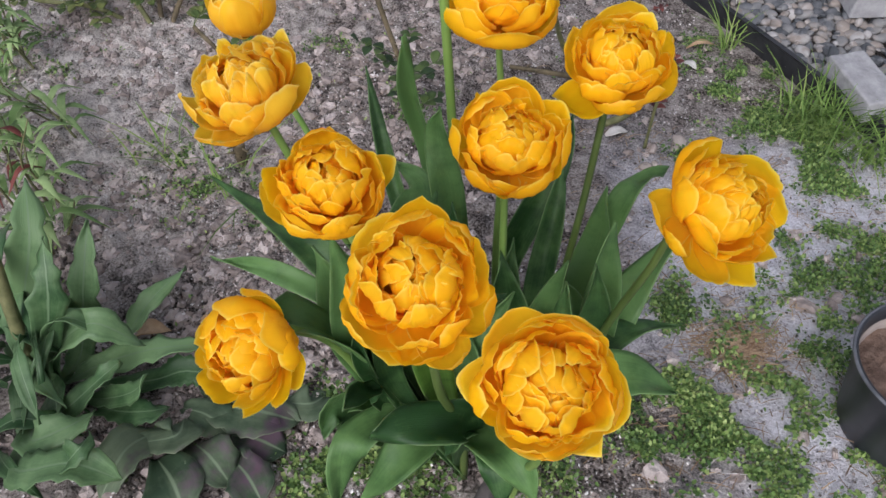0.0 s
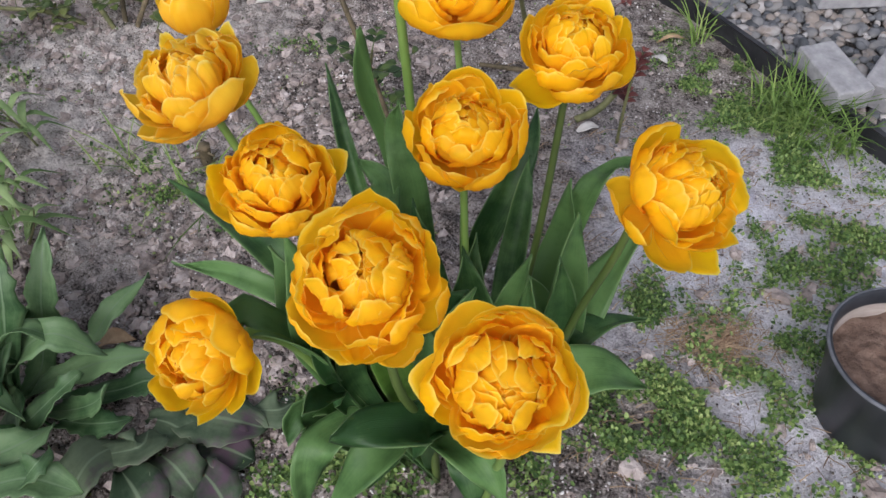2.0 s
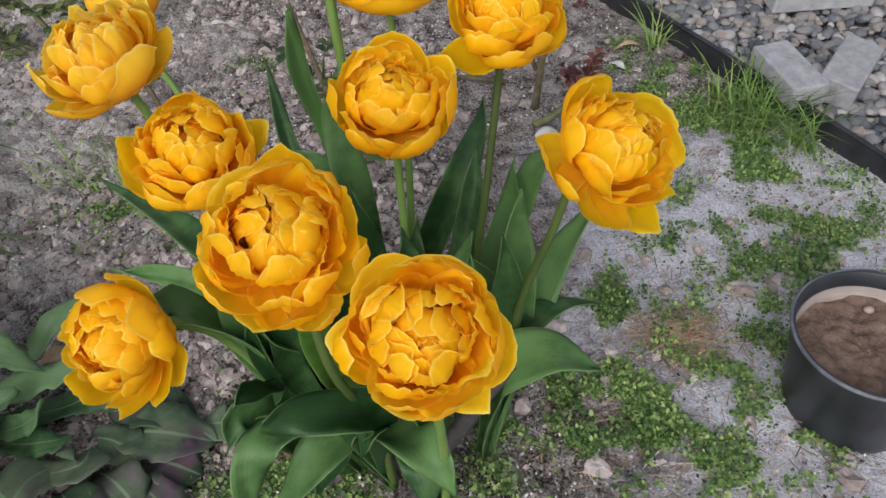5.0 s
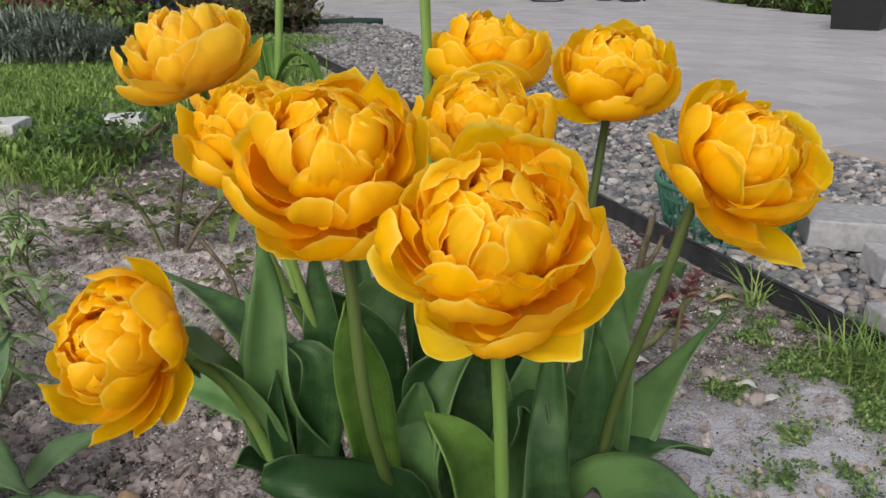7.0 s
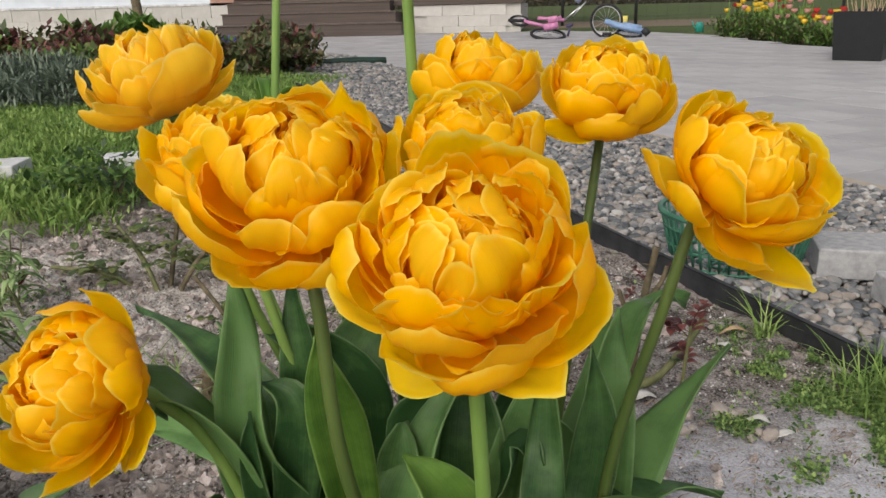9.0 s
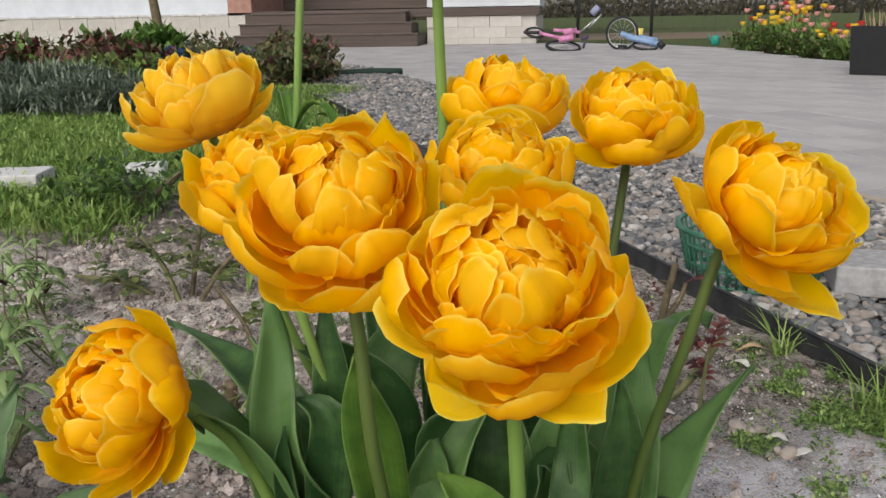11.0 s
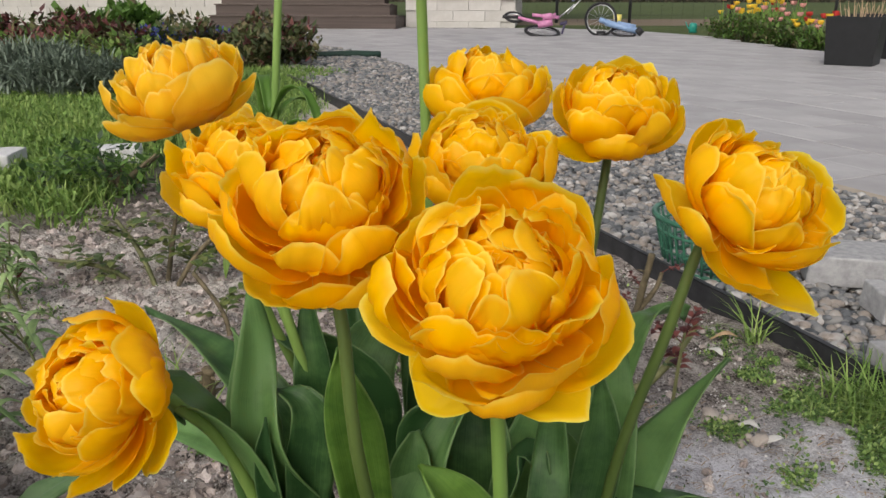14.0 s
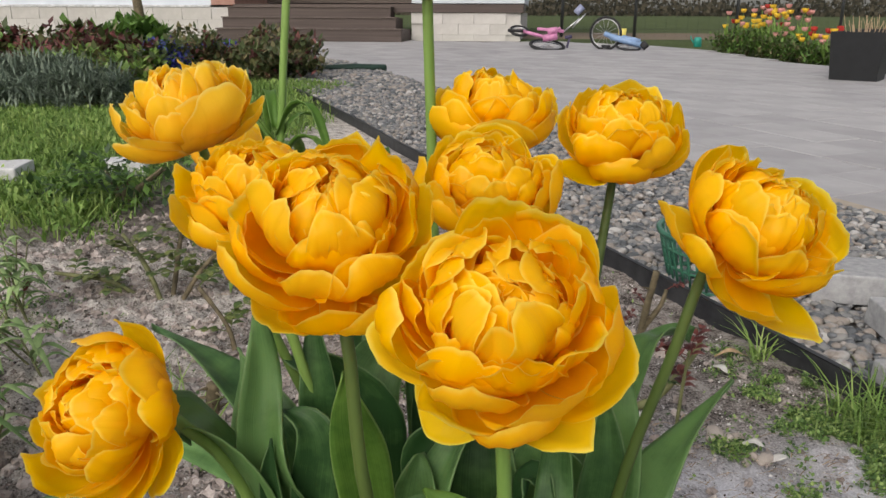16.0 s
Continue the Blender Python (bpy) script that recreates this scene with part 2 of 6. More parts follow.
YOUNG_LEAF = simple("young rose leaf", [(0.3, (0.07, 0.11, 0.03)), (0.7, (0.17, 0.2, 0.06))], 60, 0.45, 0.2, 120, 0.001, "object", trans=0.2)
ROSE_LEAF = simple("rose leaf", [(0.3, (0.03, 0.06, 0.02)), (0.7, (0.09, 0.14, 0.04))], 60, 0.45, 0.2, 120, 0.001, "object", trans=0.15)
RED_LEAF = simple("young red rose leaf", [(0.3, (0.07, 0.018, 0.018)), (0.7, (0.2, 0.06, 0.05))], 60, 0.45, 0.2, 120, 0.001, "object", trans=0.2)
GROUND = ground_material()
CLOD = simple("soil clod", [(0.2, (0.162, 0.135, 0.123)), (0.5, (0.351, 0.297, 0.272)), (0.85, (0.594, 0.527, 0.501))], 50, 0.95, 0.6, 160, 0.004, "island", spec=0.15, vamp=0.2)
PEBBLE = simple("river pebble", [(0.0, (0.067, 0.073, 0.080)), (0.3, (0.146, 0.152, 0.162)), (0.55, (0.224, 0.220, 0.215)), (0.78, (0.263, 0.224, 0.194)), (1.0, (0.403, 0.392, 0.383))], 30, 0.6, 0.15, 160, 0.001, "island", vamp=0.5)
CONCRETE = simple("cut concrete block", [(0.3, (0.242, 0.242, 0.251)), (0.7, (0.385, 0.385, 0.394))], 60, 0.9, 0.5, 220, 0.002, "object", vamp=0.15)
PAVER = simple("grey paver", [(0.2, (0.278, 0.269, 0.277)), (0.5, (0.352, 0.343, 0.353)), (0.8, (0.438, 0.427, 0.436))], 3, 0.85, 0.3, 150, 0.002, "island", vamp=0.12)
PAVER_PART = simple("grey paver piece", [(0.2, (0.278, 0.269, 0.277)), (0.5, (0.352, 0.343, 0.353)), (0.8, (0.438, 0.427, 0.436))], 3, 0.85, 0.3, 150, 0.002, "object", vamp=0.12)
JOINT = simple("joint sand", [(0.3, (0.140, 0.133, 0.126)), (0.7, (0.210, 0.196, 0.182))], 40, 0.95)
KERB = simple("tan kerb", [(0.3, (0.314, 0.264, 0.207)), (0.7, (0.429, 0.372, 0.305))], 12, 0.9, 0.4, 120)
EDGING = simple("black plastic edging", [(0.3, (0.012, 0.013, 0.016)), (0.75, (0.045, 0.046, 0.05))], 25, 0.5, 0.25, 90, 0.002)
BLACK = simple("black pot plastic", [(0.3, (0.012, 0.014, 0.018)), (0.75, (0.04, 0.044, 0.052))], 14, 0.38, 0.15, 90, 0.001)
DUST = simple("sand-stained pot lining", [(0.3, (0.26, 0.22, 0.195)), (0.6, (0.42, 0.37, 0.335))], 18, 0.85, 0.3, 90, 0.001, stretch=(1, 1, 4))
POT_SOIL = simple("sandy pot soil", [(0.25, (0.07, 0.045, 0.033)), (0.5, (0.175, 0.118, 0.09)), (0.75, (0.26, 0.185, 0.145))], 60, 0.95, 0.9, 130, 0.006)
BASKET = simple("green basket plastic", [(0.3, (0.018, 0.08, 0.05)), (0.7, (0.055, 0.185, 0.12))], 14, 0.4, 0.1, 60, 0.001)
WHITE_PETAL = simple("fallen pale petal", [(0.3, (0.6, 0.57, 0.53)), (0.7, (0.8, 0.78, 0.75))], 60, 0.6, 0.2, 60, 0.001, trans=0.2)
DRY_LEAF = simple("dry leaf", [(0.3, (0.33, 0.21, 0.11)), (0.7, (0.6, 0.42, 0.26))], 60, 0.7, 0.3, 90, 0.002)
GREY_GREEN = simple("lavender foliage", [(0.25, (0.1, 0.135, 0.1)), (0.75, (0.22, 0.27, 0.21))], 6, 0.6, 0.1, 60, 0.001, "island", trans=0.15)
SHRUB_RED = simple("red shrub foliage", [(0.25, (0.08, 0.03, 0.03)), (0.75, (0.22, 0.08, 0.075))], 6, 0.5, 0.1, 60, 0.001, "island", trans=0.15)
SHRUB_GREEN = simple("shrub foliage", [(0.2, (0.05, 0.07, 0.025)), (0.55, (0.1, 0.125, 0.045)), (0.85, (0.17, 0.14, 0.07))], 6, 0.5, 0.1, 60, 0.001, "island", trans=0.15)
BRIGHT_GREEN = simple("bright foliage", [(0.25, (0.05, 0.11, 0.02)), (0.75, (0.13, 0.24, 0.05))], 6, 0.5, 0.1, 60, 0.001, "island", trans=0.25)
BLUE_BLOOM = simple("blue blossom", [(0.3, (0.03, 0.035, 0.2)), (0.7, (0.08, 0.09, 0.42))], 30, 0.6, 0.1, 60, 0.001, "island")


def plain(name, c, rough=0.6, metal=0.0, amount=0.25):
    lo, hi = tuple(v * (1 - amount) for v in c), tuple(min(1, v * (1 + amount)) for v in c)
    return simple(name, [(0.3, lo), (0.7, hi)], 12, rough, 0.15, 80, 0.002, metal=metal)


# ---- mesh helpers ----
def link(name, verts, faces, material, parent=None, label="", uv=None, smooth=True):
    me = bpy.data.meshes.new(name)
    me.from_pydata([tuple(v) for v in verts], [], [tuple(f) for f in faces])
    if uv is not None:
        lay = me.uv_layers.new(name="UVMap")
        idx = np.empty(len(me.loops), dtype=np.int32)
        me.loops.foreach_get("vertex_index", idx)
        lay.data.foreach_set("uv", np.asarray(uv, dtype=np.float32)[idx].ravel())
    me.polygons.foreach_set("use_smooth", np.full(len(me.polygons), smooth))
    me.materials.append(material)
    me.update()
    ob = new(name, me)
    if parent is not None:
        ob.parent = parent
    if label:
        ob["label"] = label
    return ob


def part(name, bm, material, parent=None, label="", smooth=False):
    me = bpy.data.meshes.new(name)
    bm.to_mesh(me)
    bm.free()
    me.polygons.foreach_set("use_smooth", np.full(len(me.polygons), smooth))
    me.materials.append(material)
    ob = new(name, me)
    if parent is not None:
        ob.parent = parent
    if label:
        ob["label"] = label
    return ob


def thing(name, place, label, category, group=""):
    ob = new(name)
    ob.location = place
    ob.empty_display_size = 0.02
    return tagged(ob, label, category, group)


def box(bm, x0, x1, y0, y1, z0, z1, bevel=0.0, m=None):
    t = bmesh.new()
    bmesh.ops.create_cube(t, size=1)
    for v in t.verts:
        v.co = Vector((x0 + (x1 - x0) * (v.co.x + 0.5), y0 + (y1 - y0) * (v.co.y + 0.5), z0 + (z1 - z0) * (v.co.z + 0.5)))
    if bevel:
        bmesh.ops.bevel(t, geom=t.edges[:] + t.verts[:], offset=bevel, segments=2, affect="EDGES", profile=0.5)
    if m is not None:
        bmesh.ops.transform(t, matrix=m, verts=t.verts)
    me = bpy.data.meshes.new("t")
    t.to_mesh(me)
    t.free()
    bm.from_mesh(me)
    bpy.data.meshes.remove(me)
    return bm


def curve_points(ctrl, n):
    """Catmull-Rom through the control points."""
    c = [np.array(p, float) for p in ctrl]
    c = [2 * c[0] - c[1]] + c + [2 * c[-1] - c[-2]]
    out = []
    k = len(c) - 3
    for i in range(n):
        s = i / (n - 1) * k
        j = min(int(s), k - 1)
        f = s - j
        p0, p1, p2, p3 = c[j : j + 4]
        out.append(0.5 * (2 * p1 + (p2 - p0) * f + (2 * p0 - 5 * p1 + 4 * p2 - p3) * f * f + (3 * p1 - p0 - 3 * p2 + p3) * f**3))
    return np.array(out)


def tube(ctrl, radii, n=16, sides=8, knobs=0.0, seed=0):
    """Verts and faces of a tapered round tube along a curve."""
    p = curve_points(ctrl, n)
    t = np.gradient(p, axis=0)
    t /= np.linalg.norm(t, axis=1)[:, None]
    rad = np.interp(np.linspace(0, 1, n), np.linspace(0, 1, len(radii)), radii)
    if knobs:
        rad = rad * (1 + knobs * np.random.default_rng(seed).standard_normal(n))
    ref = np.array([1.0, 0.13, 0.07]) if abs(t[0][0]) < 0.8 else np.array([0, 1.0, 0.1])
    vs = []
    for k in range(n):
        a = np.cross(t[k], ref)
        a /= np.linalg.norm(a)
        b = np.cross(t[k], a)
        for s in range(sides):
            w = 2 * math.pi * s / sides
            vs.append(p[k] + rad[k] * (math.cos(w) * a + math.sin(w) * b))
    fs = [(k * sides + s, k * sides + (s + 1) % sides, (k + 1) * sides + (s + 1) % sides, (k + 1) * sides + s) for k in range(n - 1) for s in range(sides)]
    fs += [tuple(range(sides))[::-1], tuple((n - 1) * sides + s for s in range(sides))]
    return np.array(vs), fs


def merge(chunks):
    vs, fs, o = [], [], 0
    for v, f in chunks:
        vs.append(np.asarray(v))
        fs += [tuple(i + o for i in q) for q in f]
        o += len(v)
    return np.concatenate(vs), fs


def grid_faces(a, b, o=0):
    return [(o + i * b + j, o + i * b + j + 1, o + (i + 1) * b + j + 1, o + (i + 1) * b + j) for i in range(a - 1) for j in range(b - 1)]


def solid_sheet(g, thick):
    """A closed thin blade from a grid of points (rows, columns, 3)."""
    a, b, _ = g.shape
    du, dv = np.gradient(g, axis=1), np.gradient(g, axis=0)
    nm = np.cross(du, dv)
    nm /= np.linalg.norm(nm, axis=2)[..., None] + 1e-9
    top, low = g + nm * thick / 2, g - nm * thick / 2
    vs = np.concatenate([top.reshape(-1, 3), low.reshape(-1, 3)])
    f = [q[::-1] for q in grid_faces(a, b)] + grid_faces(a, b, a * b)
    ring = [j for j in range(b)] + [i * b + b - 1 for i in range(1, a)] + [(a - 1) * b + j for j in range(b - 2, -1, -1)] + [i * b for i in range(a - 2, 0, -1)]
    f += [(ring[i], ring[(i + 1) % len(ring)], ring[(i + 1) % len(ring)] + a * b, ring[i] + a * b) for i in range(len(ring))]
    u = np.tile(np.linspace(0, 1, b), a)
    v = np.repeat(np.linspace(0, 1, a), b)
    return vs, f, np.concatenate([np.stack([u, v], 1)] * 2)


def blade(ctrl, width, face=(0, 0, 1), fold=0.25, twist=0.0, wave=0.0, rows=16, cols=7, thick=0.0011, seed=0, peak=0.42, claw=0.35, tip=1.0, teeth=0.0):
    """A leaf blade along a curve: widest at peak, folded into a shallow channel, its upper side towards face."""
    r = np.random.default_rng(seed)
    p = curve_points(ctrl, rows)
    t = np.gradient(p, axis=0)
    t /= np.linalg.norm(t, axis=1)[:, None]
    s = np.linspace(0, 1, rows)
    k = np.where(s < peak, claw + (1 - claw) * np.sin(np.clip(s / peak, 0, 1) * math.pi / 2), np.cos(np.clip((s - peak) / (1 - peak), 0, 1) * math.pi / 2) ** tip)
    k = np.maximum(k, 0.03)
    if teeth:
        k = k * (1 + teeth * r.uniform(-1, 1, rows) * (s > 0.15))
    u = np.linspace(-1, 1, cols)
    f = np.array(face, float)
    ph = r.uniform(0, 6.28)
    g = np.zeros((rows, cols, 3))
    for i in range(rows):
        lat = np.cross(t[i], f)
        lat /= np.linalg.norm(lat) + 1e-9
        nm = np.cross(lat, t[i])
        a = twist * s[i]
        lat, nm = lat * math.cos(a) + nm * math.sin(a), nm * math.cos(a) - lat * math.sin(a)
        h = width / 2 * k[i]
        for j in range(cols):
            lift = fold * h * abs(u[j]) ** 1.6 + wave * abs(u[j]) ** 2 * math.sin(9 * s[i] + ph + (2.1 if u[j] > 0 else 0))
            g[i, j] = p[i] + lat * u[j] * h * (1 - 0.12 * abs(fold)) + nm * lift
    return solid_sheet(g, thick)


def leaf(parent, ctrl, width, material=TULIP_LEAF, label="", name="leaf", **kw):
    v, f, uv = blade(ctrl, width, **kw)
    return link(name, v, f, material, parent, label, uv)


def smooth01(x, lo, hi):
    k = np.clip((np.asarray(x, float) - lo) / (hi - lo), 0, 1)
    return k * k * (3 - 2 * k)


# ---- the lie of the land ----
AX = np.array([-0.492, 0.871])  # along the edging, away from the camera
NX = np.array([0.871, 0.492])  # across it, towards the paving
EDGE0, PAVE0 = np.array([0.750, 1.0775]), np.array([1.23, 2.55])


def pave_z(y):
    return -0.05 + 0.0105 * (np.asarray(y, float) - 2.9)


def lie(x, y):
    x, y = np.asarray(x, float), np.asarray(y, float)
    near = -0.056 * np.clip(x, -1.5, 0.9)
    z = near + (0.08 - near) * smooth01(y, 5, 12)
    d = (x - PAVE0[0]) * NX[0] + (y - PAVE0[1]) * NX[1]
    inside = smooth01(d, -0.02, 0.12) * (y < 15.3)
    return np.where(inside > 0, z * (1 - inside) + inside * np.minimum(z, pave_z(y) - 0.06), z)


def across(x, y):
    return (np.asarray(x) - EDGE0[0]) * NX[0] + (np.asarray(y) - EDGE0[1]) * NX[1]


def spread(lo, hi, step, far_lo, far_hi, grow=1.13):
    mid = list(np.arange(lo, hi, step))
    out, s, v = [], step, hi
    while v < far_hi:
        out.append(v)
        s *= grow
        v += s
    low, s, v = [], step, lo
    while v > far_lo:
        s *= grow
        v -= s
        low.append(v)
    return np.array(low[::-1] + mid + out + [far_hi])


gx, gy = spread(-1.0, 0.95, 0.0058, -600, 600), spread(0.3, 1.7, 0.0058, -200, 900)
GX, GY = np.meshgrid(gx, gy)
GZ = lie(GX, GY)
near_w = (smooth01(GX, -1.6, -1.1) * smooth01(GX, 1.4, 1.0) * smooth01(GY, -0.1, 0.3) * smooth01(GY, 2.6, 2.0))
rough = np.zeros_like(GZ)
for i, j in zip(*np.nonzero(near_w > 0)):
    x, y = GX[i, j], GY[i, j]
    a = noise.noise((x * 9, y * 9, 0.3)) * 0.010
    b = max(0.0, noise.noise((x * 30, y * 30, 4.1))) * 0.017 + abs(noise.noise((x * 62, y * 62, 1.7))) * 0.014 + noise.noise((x * 110, y * 110, 9.3)) * 0.006
    tilled = 1.0 if x < 0.1 else max(0.25, 1 - (x - 0.1) * 3)
    rough[i, j] = (a + b * tilled) * near_w[i, j]
far_hump = 0.02 * np.sin(GX * 0.9) * np.cos(GY * 0.7) * smooth01(GY, 17, 30)
GZ = GZ + rough + far_hump
gv = np.stack([GX, GY, GZ], -1).reshape(-1, 3)
ground = link("ground", gv, grid_faces(len(gy), len(gx)), GROUND)
tagged(ground, "grey-brown tilled garden soil fading into sand and turf", "ground", kind="structure")


def ico(sub):
    t = bmesh.new()
    bmesh.ops.create_icosphere(t, subdivisions=sub, radius=1)
    v = np.array([q.co[:] for q in t.verts])
    f = np.array([[q.index for q in p.verts] for p in t.faces])
    t.free()
    return v, f


def scatter_stones(name, centres, radii, material, sub, flat=(0.5, 0.75), lumpy=0.12, label="", category="", seed=1, smooth=True):
    """Many rounded stones in one mesh."""
    r = np.random.default_rng(seed)
    bv, bf = ico(sub)
    n = len(centres)
    sc = np.stack([radii * r.uniform(0.9, 1.35, n), radii * r.uniform(0.65, 1.0, n), radii * r.uniform(*flat, n)], 1)
    v = bv[None] * (1 + lumpy * r.standard_normal((n, len(bv), 1))) * sc[:, None]
    ang, tl = r.uniform(0, 6.28, n), r.normal(0, 0.25, n)
    ct, st_ = np.cos(tl)[:, None], np.sin(tl)[:, None]
    v = np.stack([v[..., 0] * ct - v[..., 2] * st_, v[..., 1], v[..., 0] * st_ + v[..., 2] * ct], -1)
    ca, sa = np.cos(ang)[:, None], np.sin(ang)[:, None]
    v = np.stack([v[..., 0] * ca - v[..., 1] * sa, v[..., 0] * sa + v[..., 1] * ca, v[..., 2]], -1) + np.asarray(centres)[:, None]
    f = (bf[None] + (np.arange(n) * len(bv))[:, None, None]).reshape(-1, 3)
    return tagged(link(name, v.reshape(-1, 3), f.tolist(), material, smooth=smooth), label, category, kind="stuff")


# clods on the tilled bed, thinning towards the sand
n = 22000
cx, cy = rng.uniform(-0.95, 0.7, n), rng.uniform(0.35, 2.2, n)
keep = (rng.uniform(0, 1, n) < np.where(cx < 0.1, 1.0, 0.12)) & (across(cx, cy) < -0.03)
cx, cy = cx[keep], cy[keep]
cr = 0.002 + 0.011 * rng.uniform(0, 1, len(cx)) ** 4.0
scatter_stones("soil_clods", np.stack([cx, cy, lie(cx, cy) + 0.003], 1), cr, CLOD, 2, (0.5, 0.9), 0.24, "loose crumbly grey-brown clods on the flower bed", "soil", 3, False)

m2 = 2600
cx, cy = rng.normal(-0.22, 0.2, m2), rng.uniform(0.42, 1.05, m2)
cr = 0.0025 + 0.009 * rng.uniform(0, 1, m2) ** 3
scatter_stones("soil_clumps", np.stack([cx, cy, lie(cx, cy) + 0.003], 1), cr, CLOD, 2, (0.55, 0.9), 0.26, "coarse crumbly clods of tilled grey-brown soil", "soil", 4, False)

# fine grit and crumbs all over the bed
GRIT = simple("mixed grit", [(0.05, (0.035, 0.030, 0.027)), (0.35, (0.14, 0.12, 0.108)), (0.6, (0.33, 0.30, 0.28)), (0.95, (0.74, 0.72, 0.71))], 30, 0.9, 0.2, 160, 0.001, "island", spec=0.15, vamp=0.55)
m3 = 42000
cx, cy = rng.uniform(-0.95, 0.8, m3), 0.38 + 1.35 * rng.uniform(0, 1, m3) ** 1.3
keep = (across(cx, cy) < -0.02) & ((cx < 0.28) | (cy > 1.1) | (np.arange(m3) % 3 == 0))
cx, cy = cx[keep], cy[keep]
cr = 0.0009 + 0.0016 * rng.uniform(0, 1, len(cx)) ** 2.5
top_z = np.array([max(0.0, noise.noise((x * 30, y * 30, 4.1))) * 0.017 + abs(noise.noise((x * 62, y * 62, 1.7))) * 0.014 for x, y in zip(cx, cy)]) * np.where(cx < 0.1, 1.0, np.maximum(0.25, 1 - (cx - 0.1) * 3))
scatter_stones("soil_grit", np.stack([cx, cy, lie(cx, cy) + top_z + 0.001], 1), cr, GRIT, 1, (0.6, 0.95), 0.15, "fine dark and pale grit over the bed", "soil", 12, False)

# gravel between the edging and the paving
def gravel(name, s0, s1, pitch, rad, sub, seed):
    r = np.random.default_rng(seed)
    s, d = np.meshgrid(np.arange(s0, s1, pitch), np.arange(0.015, 1.12, pitch))
    s, d = s.ravel() + r.uniform(-0.5, 0.5, s.size) * pitch, d.ravel() + r.uniform(-0.45, 0.45, d.size) * pitch
    d = np.clip(d, 0.02, 1.12)
    p = EDGE0 + s[:, None] * AX + d[:, None] * NX
    z = lie(p[:, 0], p[:, 1]) + 0.012 + r.uniform(0, 0.009, len(s))
    scatter_stones(name, np.column_stack([p, z]), rad * r.uniform(0.65, 1.35, len(s)) ** 1.3, PEBBLE, sub, (0.4, 0.7), 0.05, "rounded grey and buff river pebbles filling a strip", "gravel", seed)

gravel("gravel", -0.75, 1.2, 0.0163, 0.0108, 2, 5)
gravel("gravel_middle", 1.2, 4.2, 0.0205, 0.0132, 1, 6)
gravel("gravel_far", 4.2, 7.5, 0.034, 0.021, 1, 7)

# black plastic edging
bm = bmesh.new()
L0, L1 = -1.1, 4.3
steps_n = 60
for i in range(steps_n):
    a, b2 = L0 + (L1 - L0) * i / steps_n, L0 + (L1 - L0) * (i + 1) / steps_n
    ring = []
    for s in (a, b2):
        w = 0.006 * math.sin(s * 2.3) + 0.003 * math.sin(s * 7)
        for d, h in ((w - 0.003, -0.04), (w - 0.003, 0.042), (w - 0.006, 0.047), (w + 0.003, 0.048), (w + 0.004, 0.042), (w + 0.003, -0.04)):
            p = EDGE0 + s * AX + d * NX
            ring.append(bm.verts.new((p[0], p[1], float(lie(*(EDGE0 + s * AX))) + h)))
    for k in range(6):
        bm.faces.new((ring[k], ring[(k + 1) % 6], ring[6 + (k + 1) % 6], ring[6 + k]))
bmesh.ops.remove_doubles(bm, verts=bm.verts, dist=1e-5)
bmesh.ops.recalc_face_normals(bm, faces=bm.faces)
tagged(part("garden_edging", bm, EDGING), "black plastic garden edging strip dividing soil from gravel", "edging", kind="structure")


